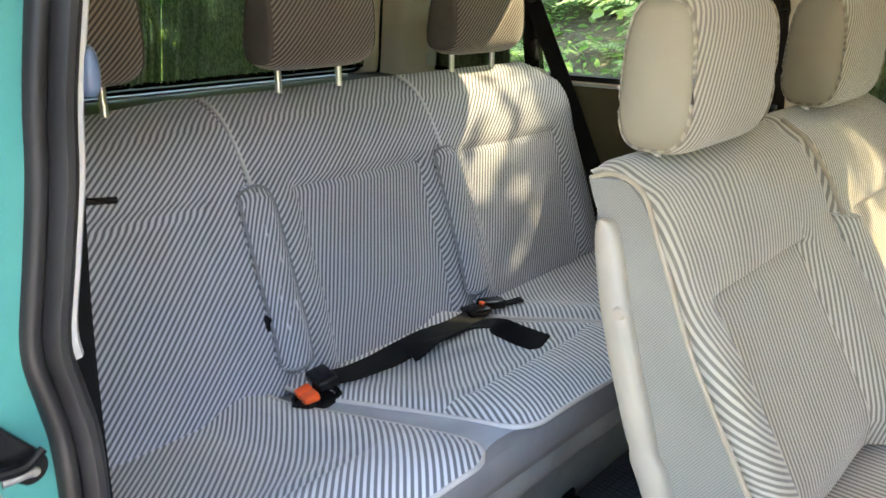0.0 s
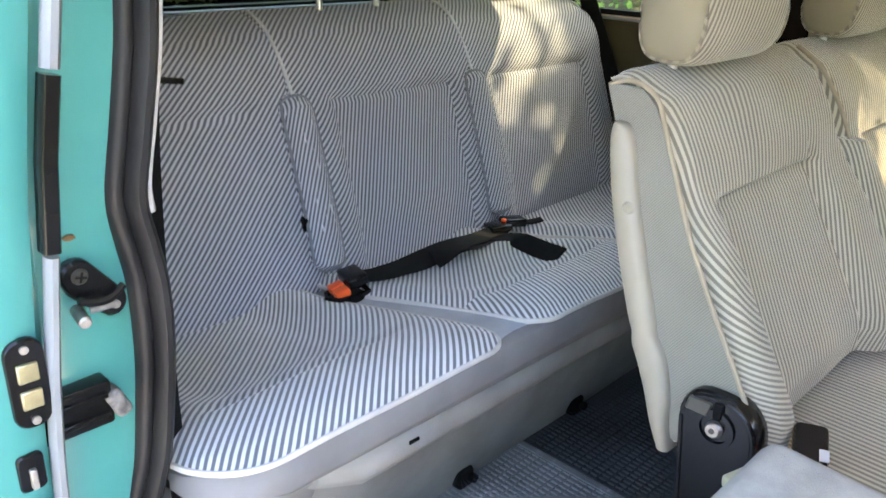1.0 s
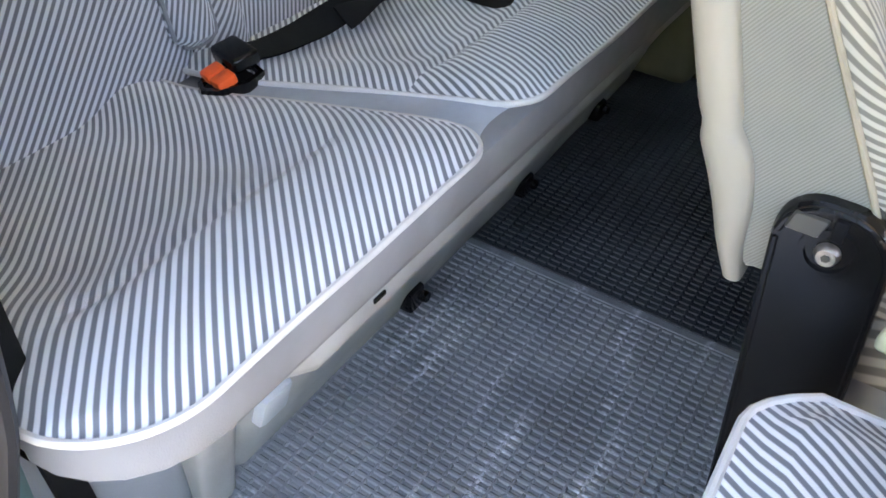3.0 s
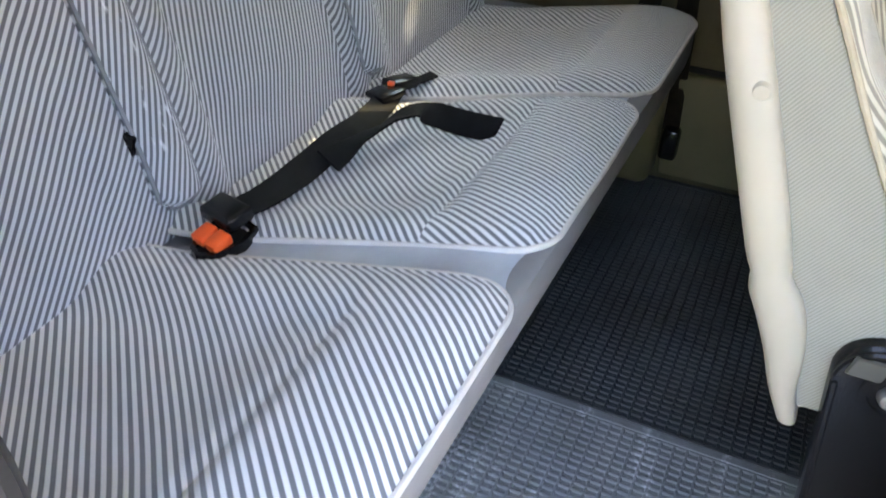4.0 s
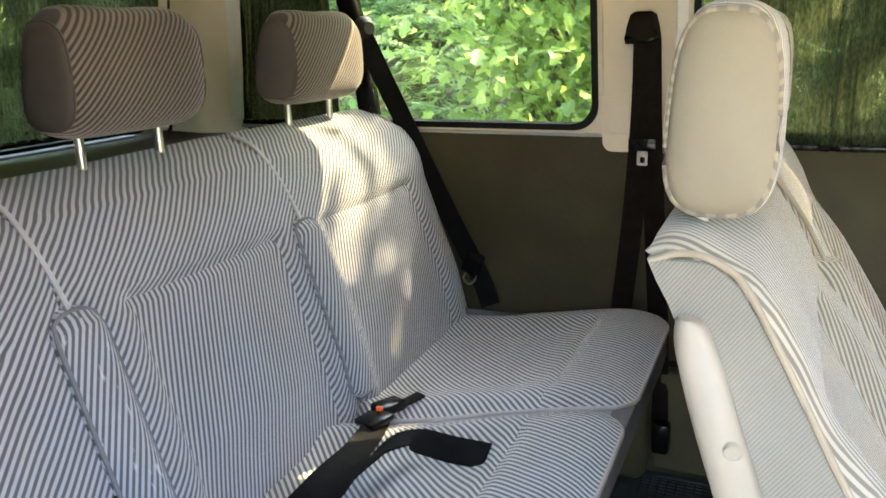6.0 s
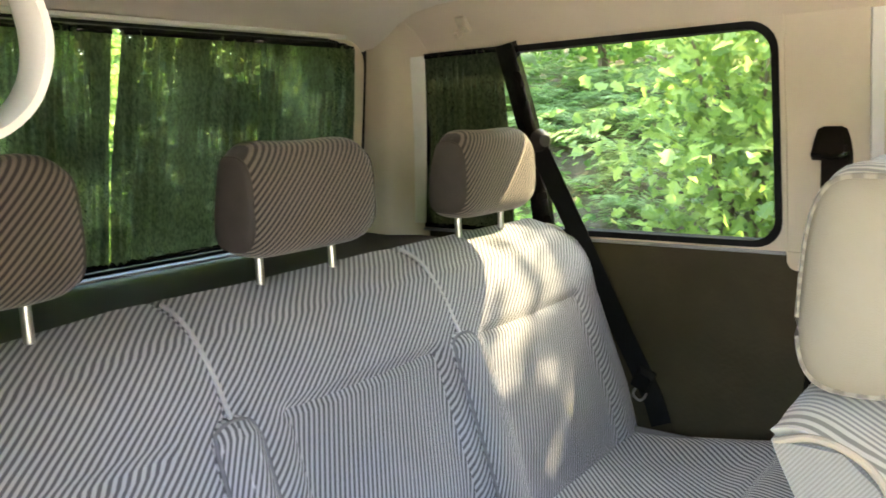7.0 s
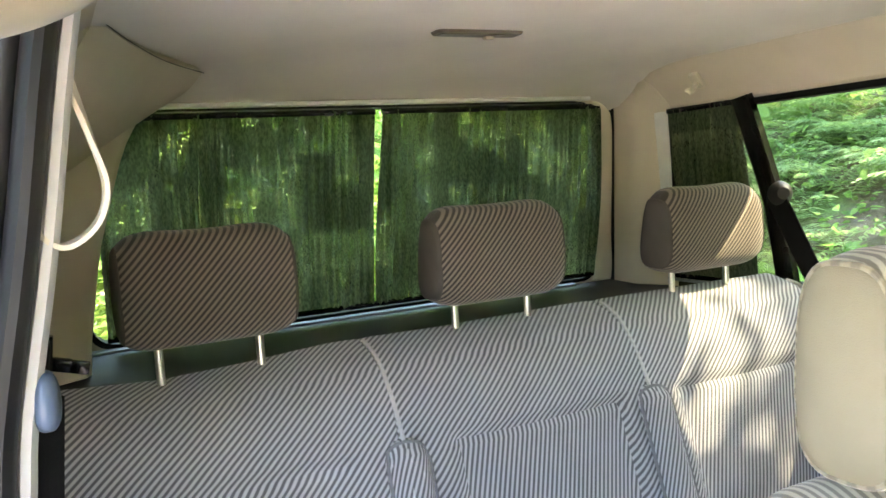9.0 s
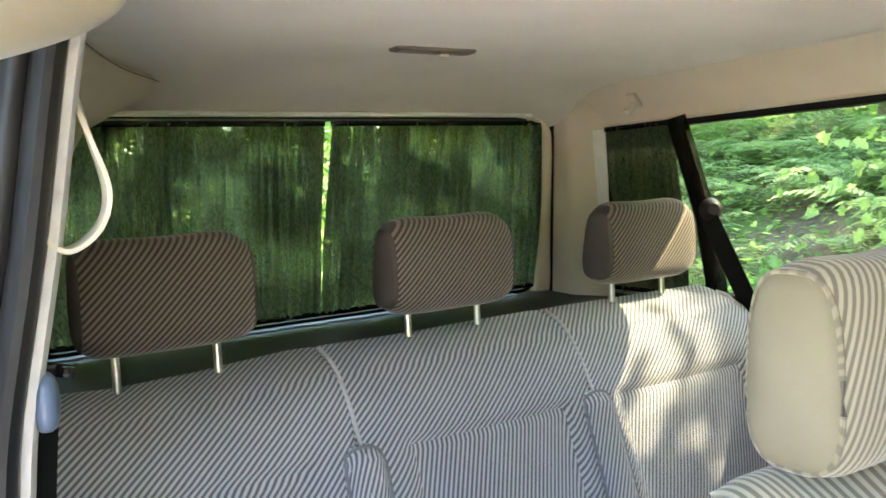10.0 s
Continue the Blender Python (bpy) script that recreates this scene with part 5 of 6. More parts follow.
part("bumper", turned(box(-0.008, 0.010, -0.014, 0.008, -0.018, 0.018, 0.006, 3), pose(0.030, -0.004, -0.004, 0, -25, 0)), plain("scuffed_rubber", (0.13, 0.12, 0.11), 0.6, 0.4, 0.7, 90, 0.6, 200), guide, "scuffed dark bumper")
part("rust_spot", slab([(-0.006, 0.001), (-0.001, 0.003), (0.005, 0.002), (0.007, -0.001), (0.001, -0.003), (-0.004, -0.002)], lambda a, b, t: (-0.872 + a, -t, 0.712 + b), 0.6555, 0.6600), plain("rust", (0.17, 0.10, 0.05), 0.9, 0.1, 0.3, 60, 0.5, 300), door_jamb, "brown rust spot")


for sx in (0.012, 0.021):
    groove = [(-table([(-0.12, 0.925), (0.3, 0.945), (0.775, 0.925), (1.0, 0.885), (1.25, 0.825)], z) + sx, -0.6615, z) for z in (0.10, 0.30, 0.50, 0.775, 0.90, 1.0, 1.12, 1.25)]
    part("seam", sweep(groove, 0.0016, 0.0016, sides=6), M_OLIVE if sx < 0.015 else M_PAINT, door_jamb, "dark sealant line along the painted pillar")


door = thing("sliding_door", "teal sliding door slid open along the van side", "door")


def door_ring(z):
    xo = table([(-0.10, 0.990), (0.3, 1.012), (0.6, 1.0), (0.775, 0.982), (1.0, 0.945), (1.25, 0.895), (1.35, 0.86)], z)
    return [(-xo, -0.690, z), (-xo + 0.006, -0.700, z), (-xo + 0.050, -0.702, z), (-xo + 0.072, -0.690, z), (-xo + 0.076, -0.60, z), (-xo + 0.076, 0.40, z), (-xo, 0.40, z)]


part("door_body", loft([door_ring(lerp(-0.10, 1.35, k / 24)) for k in range(25)]), M_PAINT, door)
edge = smooth_path([(-0.925, -0.700, 0.10), (-0.930, -0.700, 0.30), (-0.930, -0.700, 0.46), (-0.921, -0.701, 0.58), (-0.912, -0.701, 0.65), (-0.903, -0.701, 0.715)], 5)
part("edge_seal", sweep(edge, 0.0065, 0.010, up=(0, 1, 0)), M_SEALGREY, door, "grey rubber edge seal")
part("upper_seal", sweep([(-0.880, -0.700, 0.876), (-0.862, -0.700, 0.98), (-0.84, -0.700, 1.10)], 0.008, 0.010, up=(0, 1, 0)), M_SEALGREY, door, "grey rubber edge seal")
part("edge_block", sweep([(-0.904, -0.702, 0.720), (-0.895, -0.702, 0.80), (-0.882, -0.702, 0.872)], 0.008, 0.010, up=(0, 1, 0), square=0.4), M_BLACK, door, "black rubber edge block")
cp = part("contact_plate", slab(rounded_rect(-0.958, -0.924, 0.558, 0.648, 0.015), lambda a, b, t: (a, -t, b), 0.698, 0.707, 0.002), M_BLACK, door, "black contact plate")
for z in (0.589, 0.616):
    part("contact", box(-0.950, -0.932, -0.711, -0.704, z - 0.009, z + 0.009, 0.001, 1), M_BRASS, cp, "pale brass contact")
for z in (0.567, 0.639):
    part("screw", cyl((-0.941, -0.709, z), (0, -1, 0), 0.004, 0.003, 10), M_STEEL, cp)
lk = part("lock_recess", slab(rounded_rect(-0.964, -0.940, 0.492, 0.532, 0.006), lambda a, b, t: (a, -t, b), 0.699, 0.706, 0.002), M_BLACK, door, "black lock recess")
part("lock_tongue", box(-0.955, -0.949, -0.711, -0.704, 0.496, 0.518, 0.001, 1), M_STEEL, lk)
part("screw_plate", slab(rounded_rect(-0.985, -0.935, 0.425, 0.478, 0.018), lambda a, b, t: (a, -t, b), 0.698, 0.708, 0.003), M_GREYTRIM, door, "grey screwed plate")


# ---- belts, strap and handle on the walls ----
def upper_anchor(at, s):
    """Rounded belt cover on a pillar."""
    rings = []
    for k, (h, w, d) in enumerate(((0.040, 0.016, 0.014), (0.034, 0.026, 0.020), (0.012, 0.032, 0.024), (-0.014, 0.036, 0.026), (-0.024, 0.034, 0.022))):
        rings.append([(at[0] - s * d, at[1] - w * 0.7, at[2] + h), (at[0] - s * d, at[1] + w * 0.7, at[2] + h), (at[0] - s * d * 0.5, at[1] + w, at[2] + h), (at[0] + s * 0.012, at[1] + w, at[2] + h), (at[0] + s * 0.012, at[1] - w, at[2] + h), (at[0] - s * d * 0.5, at[1] - w, at[2] + h)])
    return loft(rings)


pb = thing("seat_belt", "dark brown seat belt hanging down the pillar from a rounded cover", "seat belt", "wall belts")
part("anchor_cover", upper_anchor((0.808, -0.632, 0.994), 1), M_BROWNSTRAP, pb, "dark brown rounded anchor cover")
part("loop_bar", sweep([(0.786, -0.668, 0.984), (0.778, -0.636, 0.976), (0.786, -0.600, 0.984)], 0.006), M_BLACK, pb)
part("webbing", strap([(0.785, -0.640, 1.000), (0.806, -0.637, 0.90), (0.822, -0.632, 0.78), (0.826, -0.622, 0.60), (0.825, -0.607, 0.42), (0.822, -0.600, 0.34)], 0.048, [(-1, 0, 0)]), M_BROWNSTRAP, pb)
part("return_webbing", strap([(0.795, -0.648, 0.98), (0.815, -0.655, 0.80), (0.828, -0.668, 0.60), (0.822, -0.688, 0.35), (0.815, -0.700, 0.12)], 0.046, [(-1, 0, 0)]), M_BROWNSTRAP, pb)
tg = part("tongue", turned(box(-0.004, 0.004, -0.030, 0.030, -0.012, 0.014, 0.003), pose(0.815, -0.638, 0.762, 0, 0, 0)), M_BLACK, pb, "black belt tongue")
part("tongue_plate", ring_plate(rounded_rect(-0.650, -0.628, 0.718, 0.748, 0.003, 3), rounded_rect(-0.645, -0.634, 0.723, 0.736, 0.002, 3), lambda a, b, t: (t, a, b), 0.811, 0.814), M_STEEL, tg, "steel tongue plate")
part("floor_anchor", box(0.775, 0.815, -0.730, -0.69, 0.06, 0.135, 0.010), M_BLACK, pb)

rb = thing("seat_belt", "black seat belt running from the window post down beside the bench", "seat belt", "wall belts")
post = [(side_x(z) - 0.012, table([(0.80, 0.02), (1.01, 0.030), (1.245, 0.068)], z), z) for z in (0.80, 0.90, 1.00, 1.10, 1.18, 1.245)]
part("post_trim", sweep(post, 0.026, 0.014, up=(1, 0, 0), square=0.4), M_BLACK, rb, "black window post trim")
part("anchor_knob", cyl((0.786, 0.000, 1.016), (-0.55, -1, 0.05), 0.029, 0.030, 24, 0.023, bevel=0.009), M_RUBBER, rb)
part("webbing", strap([(0.780, 0.010, 1.010), (0.798, -0.045, 0.88), (0.812, -0.110, 0.735), (0.808, -0.190, 0.58), (0.798, -0.270, 0.44), (0.79, -0.30, 0.37)], 0.048, [(-1, -0.2, 0)]), M_STRAP, rb)
part("tongue", turned(box(-0.010, 0.008, -0.022, 0.022, -0.028, 0.028, 0.005), pose(0.795, -0.255, 0.470, 25, 0, 0)), M_BLACK, rb)
part("tongue_ring", sweep(smooth_path([(0.792, -0.245, 0.452), (0.788, -0.232, 0.432), (0.790, -0.248, 0.418), (0.793, -0.262, 0.436)], 4, True), 0.003, closed=True), M_STEEL, rb)
part("stub", cyl((0.832, -0.100, 0.745), (-1, 0, 0), 0.010, 0.02, 14, bevel=0.002), M_BLACK, rb)

nb = thing("seat_belt", "black seat belt with a blue-grey end cap beside the door seal", "seat belt", "wall belts")
part("webbing", strap([(-0.738, -0.608, 0.955), (-0.748, -0.600, 0.85), (-0.758, -0.598, 0.72), (-0.764, -0.598, 0.55), (-0.765, -0.600, 0.35), (-0.757, -0.603, 0.15), (-0.752, -0.605, 0.012)], 0.040, [(0.65, -1, 0)]), M_STRAP, nb)
part("post_trim", sweep([(-0.772, -0.585, 0.35), (-0.776, -0.585, 0.60), (-0.770, -0.580, 0.75), (-0.748, -0.575, 0.93), (-0.74, -0.57, 1.0)], 0.016, 0.014, up=(0, 1, 0), square=0.4), M_BLACK, nb, "black post trim")
cap_path = [(-0.734, -0.632, 0.960 + 0.0225 * math.sin(radians(w))) for w in range(-90, 91, 15)]
cap_rings = [[(c[0] + (0.0105 * k + 0.0005) * math.cos(w), c[1] + (0.0165 * k + 0.0005) * math.sin(w), c[2]) for w in [radians(24 * i) for i in range(15)]] for c, k in zip(cap_path, [max(0.0, math.cos(radians(w))) ** 0.6 for w in range(-90, 91, 15)])]
part("end_cap", loft(cap_rings), plain("blue_grey_plastic", (0.072, 0.100, 0.150), 0.35, 0.4, 0.1, 10, 0.05), nb, "blue-grey plastic end cap")
part("tongue", turned(box(-0.014, 0.014, -0.005, 0.005, -0.006, 0.006, 0.002), pose(-0.726, -0.500, 0.962, 0, 14, -10)), M_BLACK, nb)
part("tongue_plate", turned(box(-0.010, 0.010, -0.002, 0.002, -0.006, 0.006, 0.001), pose(-0.708, -0.503, 0.957, 0, 14, -10)), M_BLACK, nb)
part("lever", sweep(smooth_path([(-0.750, -0.555, 0.832), (-0.722, -0.555, 0.829), (-0.702, -0.552, 0.826), (-0.684, -0.550, 0.823)], 4), 0.0028, 0.004), M_BLACK, nb, "short black lever")

loop = thing("hand_strap", "pale fabric hand strap loop hanging inside the door pillar", "strap")
lp = smooth_path([(-0.700, -0.610, 1.262), (-0.690, -0.613, 1.215), (-0.675, -0.620, 1.155), (-0.667, -0.625, 1.115), (-0.676, -0.626, 1.087), (-0.700, -0.630, 1.072), (-0.718, -0.634, 1.086), (-0.726, -0.636, 1.125), (-0.722, -0.632, 1.19), (-0.710, -0.624, 1.262)], 6)
part("webbing", sweep([p + Vector((-0.010, 0, 0)) for p in lp], 0.013, 0.0026, up=[Vector((p.x + 0.695, 0, p.z - 1.12)).normalized() for p in lp], sides=8, square=0.4), M_CREAM, loop)
part("mount", box(-0.712, -0.690, -0.618, -0.598, 1.255, 1.285, 0.004), M_CREAM, loop)

grab = thing("grab_handle", "cream moulded grab handle at the door opening", "handle")
part("grip", sweep(smooth_path([(q[0] - 0.012, q[1], q[2] + 0.004) for q in [(-0.655, -0.690, 1.325), (-0.660, -0.693, 1.285), (-0.668, -0.704, 1.252), (-0.690, -0.735, 1.230), (-0.718, -0.770, 1.212), (-0.755, -0.825, 1.192), (-0.790, -0.875, 1.178)]], 6), 0.018, 0.017, sides=14), M_CREAM, grab)
part("end_cap", sweep([(-0.788, -0.872, 1.179), (-0.815, -0.910, 1.185), (-0.815, -0.940, 1.23), (-0.80, -0.95, 1.30)], 0.020, 0.018, sides=12), M_GREYTRIM, grab, "grey end cap")
part("foot", box(-0.685, -0.635, -0.715, -0.665, 1.30, 1.345, 0.008), M_CREAM, grab)

coat = thing("coat_hook", "cream plastic coat hook on the roof rail", "hook", "", (0.672, 0.150, 1.283))
part("plate", turned(box(-0.007, 0.006, -0.015, 0.015, -0.020, 0.022, 0.005), pose(0.018, 0, 0.010, 0, -40, 0)), M_CREAM, coat)
part("peg", sweep([(0.014, 0, 0.004), (0.004, 0, -0.014), (-0.008, 0, -0.020), (-0.014, 0, -0.012)], 0.0065), M_CREAM, coat)

lamp = thing("ceiling_lamp", "slim unlit interior lamp set in the headliner", "lamp", "", (-0.018, -0.055, 1.3525))
part("frame", slab(rounded_rect(-0.085, 0.085, -0.020, 0.020, 0.010), lambda a, b, t: (a, b, t), -0.006, 0.016, 0.003), M_LAMP, lamp)
part("lens", slab(rounded_rect(-0.076, 0.050, -0.014, 0.014, 0.006), lambda a, b, t: (a, b, t), -0.0075, -0.004, 0.002), plain("frosted_lens", (0.16, 0.135, 0.108), 0.3, 0.5, 0.05, 20, 0.05), lamp, "frosted lamp lens")
part("switch", box(0.012, 0.030, -0.006, 0.006, -0.014, -0.008, 0.002), M_CREAM, lamp, "small white switch")


# ---- curtains ----
def curtain(name, place, w0, w1, h0, h1, folds, depth, label, group, seed, rail_m=M_BLACK, cloth=M_CURTAIN):
    th = thing(name, label, "curtain", group)
    rnd = random.Random(seed)
    ph = [rnd.uniform(0, 6.28) for _ in range(6)]

    def off(u, v):
        a = u * folds * 2 * math.pi
        warp = 0.9 * math.sin(u * 9 + ph[0]) + 0.6 * math.sin(u * 23 + ph[1] + v * 1.5)
        amp = 0.55 + 0.45 * math.sin(u * 13 + ph[2] + v)
        pinch = 0.45 + 0.55 * math.sin(math.pi * min(1, max(0, v)))
        ridge = 1.0 - 2.0 * abs(math.sin(0.5 * (a + warp + ph[3] + 0.5 * math.sin(v * 4 + u * 17)))) ** 0.8
        crimp = 0.30 * math.sin(2.7 * a + ph[4] + 1.5 * v) + 0.20 * noise.noise((u * folds * 3.1, v * 5, seed))
        return depth * amp * pinch * (ridge + crimp)

    def sheet(u, v):
        return place(lerp(w0, w1, u) + 0.006 * math.sin(v * 3.1 + ph[5]) * math.sin(math.pi * u), lerp(h0, h1, v) + 0.004 * math.sin(u * folds * 6.28 + ph[1]) * (1 if v in (0, 1) else 0), off(u, v))

    def rear(u, v):
        p = sheet(u, v)
        q = place(lerp(w0, w1, u), lerp(h0, h1, v), off(u, v) + 0.0012)
        return (p[0], q[1], p[2]) if abs(q[1] - p[1]) > 1e-5 else (q[0], p[1], p[2])
    part("cloth", grid_solid(int(folds * 14), 26, sheet, rear), cloth, th)
    for h, nm in ((h1, "top_hem"), (h0, "bottom_hem")):
        pts = [place(lerp(w0, w1, k / 40), h, off(k / 40, 0.5) * 0.5) for k in range(41)]
        part(nm, sweep(pts, 0.004, 0.007), rail_m, th, "dark gathered hem")
    return th


curtain("curtain", lambda a, b, t: (a + (0.011 - 0.018 * (b - 0.79)) * smoothstep(-0.3, -0.01, a) - 0.05 * max(0, b - 1.1) * (-1 if a < -0.5 else 0), rear_y(b) - 0.014 + t, b), -0.625, -0.006, 0.795, 1.268, 17, 0.015, "dark green gathered curtain over half the rear window", "rear curtains", 4)
curtain("curtain", lambda a, b, t: (a + (flare(b) + 0.006 * math.sin((b - 0.79) * 6.5)) * smoothstep(0.1, 0.65, a) + 0.009 - 0.0065 * (1 - (b - 0.79) / 0.478) * smoothstep(0.25, 0.02, a), rear_y(b) - 0.018 + t, b), 0.005, 0.652, 0.795, 1.268, 16, 0.015, "dark green gathered curtain over half the rear window", "rear curtains", 9)
curtain("curtain", lambda a, b, t: on_slanted_side(a, b, t - 0.010), 0.085, 0.318, 0.790, 1.235, 11, 0.010, "dark green curtain bunched together at the side window", "side curtains", 14, cloth=M_CURTAIN_BUNCHED)
curtain("curtain", lambda a, b, t: (side_x(b) - 0.014 + t, a, b), -1.105, -0.763, 0.765, 1.238, 12, 0.010, "dark green curtain half drawn at the side window", "side curtains", 21)


# ---- outside ----
GROUND = -0.48


def ground_z(x, y):
    far = max(0.0, x - 1.9) * 0.62 + max(0.0, y - 2.2) * 0.16
    far = 3.2 * (1 - math.exp(-far / 3.2))
    return GROUND + far + 0.10 * noise.noise((x * 0.6, y * 0.6, 0)) * min(1, far * 2)


gv, gf = [], []
gs = [-400, -120, -40, -16] + [-9 + 0.5 * k for k in range(45)] + [16, 24, 40, 120, 400]
for i, gx in enumerate(gs):
    for j, gy in enumerate(gs):
        gv.append((gx, gy, ground_z(gx, gy)))
ng = len(gs)
for i in range(ng - 1):
    for j in range(ng - 1):
        gf.append((i * ng + j, (i + 1) * ng + j, (i + 1) * ng + j + 1, i * ng + j + 1))
gme = bpy.data.meshes.new("ground")
gme.from_pydata(gv, [], gf)
gme.materials.append(M_SOIL)
for pgn in gme.polygons:
    pgn.use_smooth = True
tagged(new("ground", gme), "unseen pale gravel added to bounce light, and green forest bank beside the van", "ground", kind="structure")


def leaf_mesh(name, centres, size, rnd, material, lobes=True):
    """Many small folded leaves, one island each."""
    verts, faces = [], []
    if lobes:
        shape = [(0, 0), (0.30, 0.10), (0.22, 0.34), (0.52, 0.52), (0.26, 0.62), (0.22, 0.84), (0, 1.0)]
    else:
        shape = [(0, 0), (0.24, 0.28), (0.27, 0.55), (0.14, 0.82), (0, 1.0)]
    for c, out in centres:
        s = size * rnd.uniform(0.6, 1.25)
        n = (Vector(out) + Vector((rnd.gauss(0, 0.5), rnd.gauss(0, 0.5), rnd.gauss(0.5, 0.45)))).normalized()
        q = n.to_track_quat('Z', 'Y').to_matrix() @ Matrix.Rotation(rnd.uniform(0, 6.28), 3, 'Z')
        b = len(verts)
        k = len(shape)
        for a, h in shape:
            verts.append(Vector(c) + q @ Vector((a * s, h * s, -0.22 * s * h * h + 0.18 * a * s)))
        for a, h in shape[1:-1]:
            verts.append(Vector(c) + q @ Vector((-a * s, h * s, -0.22 * s * h * h + 0.18 * a * s)))
        faces.append(tuple(b + i for i in range(k)))
        faces.append((b, b + k - 1) + tuple(b + k + i for i in reversed(range(k - 2))))
    me = bpy.data.meshes.new(name)
    me.from_pydata([tuple(v) for v in verts], [], faces)
    me.materials.append(material)
    return me


def shrub(x, y, h, r, seed, material, label, leaves=1500, size=0.085, low=0.15):
    rnd = random.Random(seed)
    z0 = ground_z(x, y) - 0.03
    th = thing("shrub", label, "shrub", "roadside shrubs", (x, y, z0))
    stem = bmesh.new()
    tips = []
    for k in range(rnd.randint(4, 6)):
        a = rnd.uniform(0, 6.28)
        lean = rnd.uniform(0.1, 0.55) * r
        p1 = Vector((math.cos(a) * lean * 0.4, math.sin(a) * lean * 0.4, h * 0.45))
        p2 = Vector((math.cos(a) * lean, math.sin(a) * lean, h * rnd.uniform(0.75, 0.98)))
        path = smooth_path([(0.03 * math.cos(a), 0.03 * math.sin(a), 0), p1, p2], 4)
        rings = []
        for i, p in enumerate(path):
            rr = 0.018 * (1 - 0.75 * i / (len(path) - 1)) * (0.7 + 0.4 * h / 2)
            rings.append([p + Vector((rr * math.cos(t), rr * math.sin(t), 0)) for t in (0, 1.26, 2.51, 3.77, 5.03)])
        loft(rings, bm=stem)
        tips += path[2:]
        for b in range(5):
            o = path[rnd.randint(2, len(path) - 1)]
            d = Vector((rnd.gauss(0, 1), rnd.gauss(0, 1), rnd.uniform(-0.1, 0.7))).normalized() * r * rnd.uniform(0.35, 0.8)
            e = o + d
            e.z = min(max(e.z, h * low), h)
            rings = [[q + Vector((w * math.cos(t), w * math.sin(t), 0)) for t in (0, 2.1, 4.2)] for q, w in ((o, 0.007), ((o + e) / 2, 0.005), (e, 0.002))]
            loft(rings, bm=stem)
            tips += [e, (o + e) / 2, o + d * 0.75]
    part("trunk", stem, M_BARK, th)
    cen = []
    for k in range(leaves):
        t = tips[rnd.randrange(len(tips))]
        d = Vector((rnd.gauss(0, 0.16), rnd.gauss(0, 0.16), rnd.gauss(0, 0.12))) * (0.6 + 0.5 * r)
        c = Vector(t) + d
        c.z = max(c.z, 0.05)
        cen.append((c, d))
    cr = new("crown", leaf_mesh("crown", cen, size, rnd, material))
    cr.parent = th
    return th


def fern(x, y, s, seed):
    rnd = random.Random(seed)
    z0 = ground_z(x, y) - 0.01
    th = thing("fern", "green fern with arching fronds on the bank", "fern", "bank ferns", (x, y, z0))
    for k in range(rnd.randint(6, 9)):
        a = rnd.uniform(0, 6.28)
        L = s * rnd.uniform(0.7, 1.1)
        verts, faces = [], []
        n = 16
        for i in range(n):
            t = (i + 1) / n
            rad, zz = L * t * 0.9, L * (1.15 * t - 0.88 * t * t) + 0.02
            c = Vector((math.cos(a) * rad, math.sin(a) * rad, zz))
            sd = Vector((-math.sin(a), math.cos(a), 0))
            fw = Vector((math.cos(a), math.sin(a), 0))
            w = L * 0.26 * math.sin(math.pi * (0.12 + 0.86 * t)) * rnd.uniform(0.85, 1.1)
            for sg in (-1, 1):
                b = len(verts)
                tip = c + sd * (sg * w) + fw * (w * 0.35) + Vector((0, 0, -0.18 * w))
                m_ = c + sd * (sg * w * 0.5) + fw * (w * 0.1)
                verts += [tuple(c), tuple(m_ + fw * L * 0.022), tuple(tip), tuple(m_ - fw * L * 0.020)]
                faces.append((b, b + 1, b + 2, b + 3))
        me = bpy.data.meshes.new("frond")
        me.from_pydata(verts, [], faces)
        me.materials.append(M_FERN)
        fr = new("frond", me)
        fr.parent = th
    return th


rs = random.Random(5)
SHRUBS = [(2.5, -0.7, 2.0, 0.7), (2.9, 0.22, 2.1, 0.7), (2.2, 1.05, 0.9, 0.4), (3.2, -1.7, 2.2, 0.9), (3.6, -0.3, 1.6, 0.8), (2.6, -2.6, 1.9, 0.8), (4.6, 0.2, 1.7, 0.9), (4.4, -1.2, 2.0, 1.0), (6.2, 2.6, 2.2, 1.0),
          (6.0, 4.0, 2.4, 1.0), (2.2, 3.2, 2.0, 0.9), (0.9, 3.4, 2.1, 0.9), (-0.4, 3.2, 2.2, 0.9), (-1.6, 3.6, 2.2, 1.0), (1.6, 4.6, 2.8, 1.2), (0.1, 4.9, 2.8, 1.2), (-1.4, 5.2, 2.8, 1.2), (-2.8, 4.4, 2.4, 1.1), (3.2, 5.0, 2.8, 1.2), (6.4, 1.0, 2.2, 1.2), (6.2, -1.4, 2.4, 1.2), (5.6, 5.4, 3.0, 1.3)]
for k, (sx, sy, sh, sr) in enumerate(SHRUBS):
    shrub(sx, sy, sh, sr, 100 + k, M_LEAF if k % 3 != 2 else M_LEAF2, "leafy bright green shrub with thin pale stems" if k % 3 != 2 else "deep green leafy shrub in the undergrowth", (2500 if k < 5 else 3000) if k < 12 else 2300, (0.070 if k < 5 else 0.068) if k < 12 else 0.088)
for k in range(56):
    fern(rs.uniform(2.3, 5.4), rs.uniform(0.4, 3.8), rs.uniform(0.32, 0.60), 300 + k)
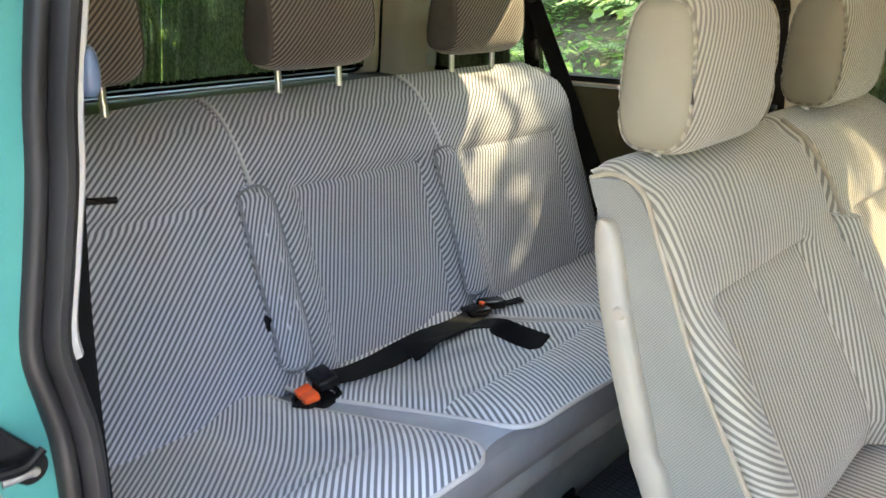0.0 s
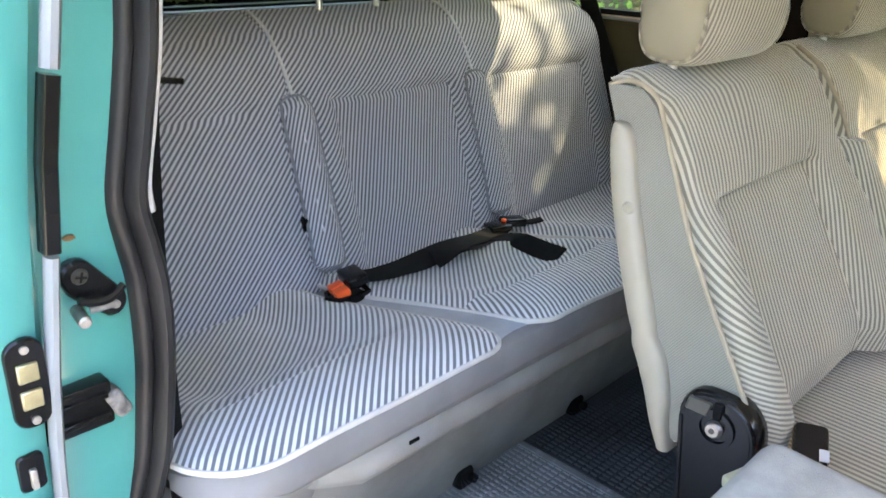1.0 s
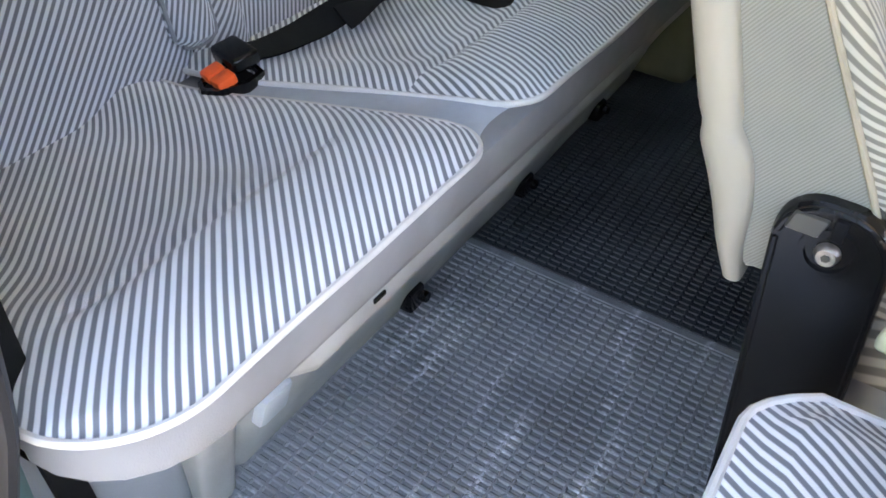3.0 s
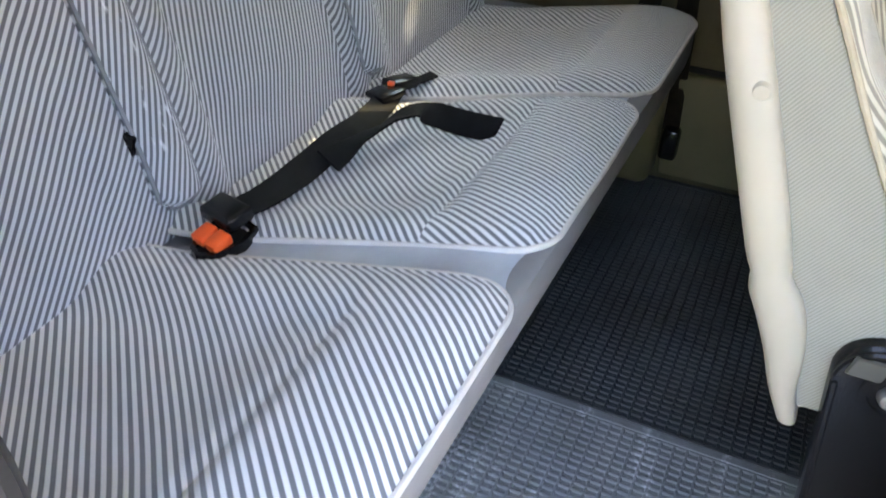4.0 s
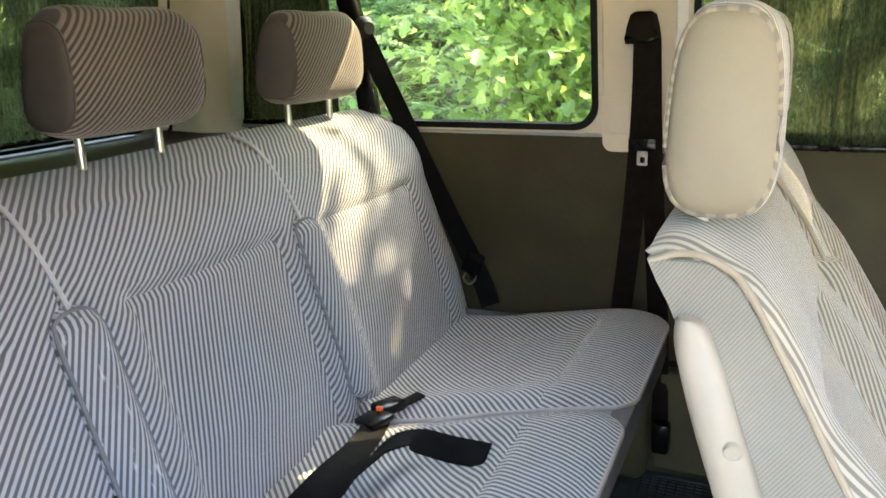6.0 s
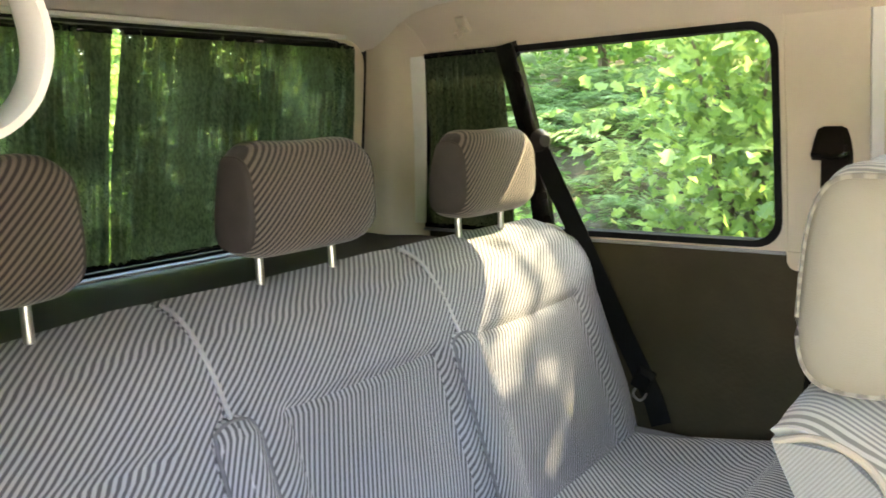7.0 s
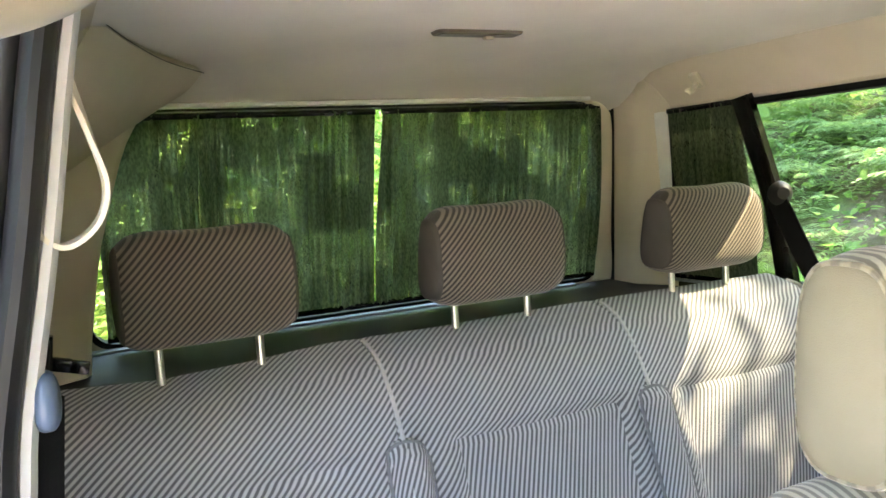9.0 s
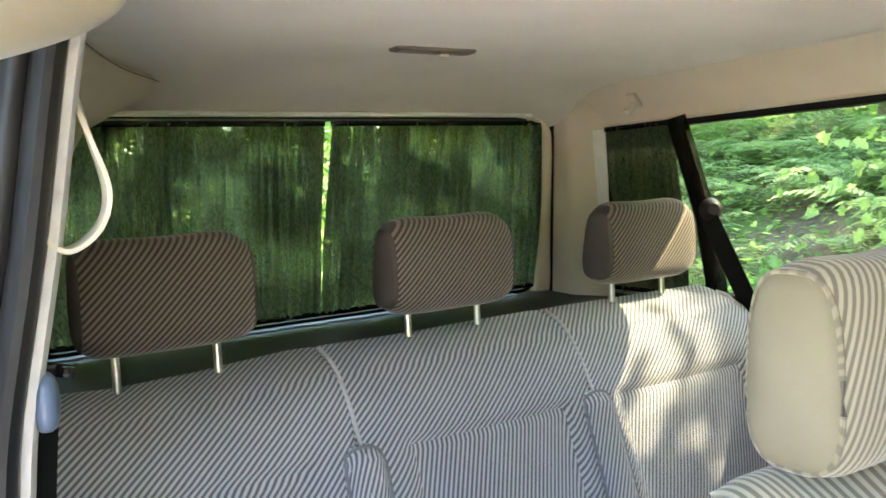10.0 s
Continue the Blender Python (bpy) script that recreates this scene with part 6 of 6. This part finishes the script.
for k in range(64):
    fern(rs.uniform(3.3, 6.2), rs.uniform(0.8, 4.6), rs.uniform(0.42, 0.75), 400 + k)


def tree(x, y, h, seed, leaves, size):
    rnd = random.Random(seed)
    z0 = ground_z(x, y) - 0.05
    th = thing("tree", "unseen slender broadleaf tree with a thin airy crown, added to dapple sunlight", "tree", "", (x, y, z0))
    bm = bmesh.new()
    trunk = smooth_path([(0, 0, 0), (0.05, 0.04, h * 0.35), (-0.04, 0.02, h * 0.7), (0.02, 0, h)], 6)
    loft([[p + Vector((r * math.cos(t), r * math.sin(t), 0)) for t in [k * 0.785 for k in range(8)]] for p, r in zip(trunk, [lerp(0.0085 * h, 0.002 * h, k / (len(trunk) - 1)) for k in range(len(trunk))])], bm=bm)
    tips = []
    for k in range(34):
        o = trunk[rnd.randint(11, len(trunk) - 1)]
        a = rnd.uniform(0, 6.28)
        e = o + Vector((math.cos(a), math.sin(a), rnd.uniform(-0.1, 0.7))) * rnd.uniform(0.06, 0.22) * h
        e.z = min(e.z, h)
        mid_p = (o + e) / 2 + Vector((0, 0, 0.01 * h))
        loft([[q + Vector((w * math.cos(t), w * math.sin(t), 0)) for t in (0, 1.57, 3.14, 4.71)] for q, w in ((o, 0.0026 * h), (mid_p, 0.0016 * h), (e, 0.0006 * h))], bm=bm)
        tips += [e, mid_p, (mid_p + e) / 2]
    part("trunk", bm, M_BARK, th)
    cen = []
    for k in range(leaves):
        t = tips[rnd.randrange(len(tips))]
        d = Vector((rnd.gauss(0, 0.022), rnd.gauss(0, 0.022), rnd.gauss(0, 0.018))) * h
        cen.append((t + d, d))
    cr = new("crown", leaf_mesh("crown", cen, size, rnd, M_LEAF))
    cr.parent = th


# Unseen tree, set in the sun's path to dapple the far seat.
tree(2.95, -1.75, 3.35, 77, 1150, 0.085)

# low plants over the bank
cen = []
for k in range(14000):
    px, py = rs.uniform(1.7, 7.0), rs.uniform(-4, 7)
    if k % 3 == 0:
        px, py = rs.uniform(-4, 5), rs.uniform(2.6, 8)
    cen.append((Vector((px, py, ground_z(px, py) + abs(rs.gauss(0, 0.14)))), Vector((-0.3, 0, 1))))
tagged(new("undergrowth", leaf_mesh("undergrowth", cen, 0.075, rs, M_LEAF2, False)), "low green plants covering the bank", "plants", kind="stuff")
cen = []
# Second half: unseen woods on the door side, added to block low sky.
for k in range(18000):
    a = rs.uniform(-1.3, 2.6) if k < 9000 else rs.uniform(2.6, 4.98)
    d = rs.uniform(7, 11) if k < 9000 else rs.uniform(9, 13)
    px, py = d * math.cos(a), d * math.sin(a)
    tall = 4.2 if k < 9000 else 3.3 + 0.9 * math.sin(a * 9) + 0.6 * math.sin(a * 23 + 1)
    cen.append((Vector((px, py, ground_z(px, py) + rs.uniform(0, tall))), Vector((-math.cos(a), -math.sin(a), 0.3))))
tagged(new("far_woods", leaf_mesh("far_woods", cen, 0.42, rs, M_LEAF2, False)), "dense green leaves of the woods behind, continued unseen round the door side", "woods", kind="stuff")
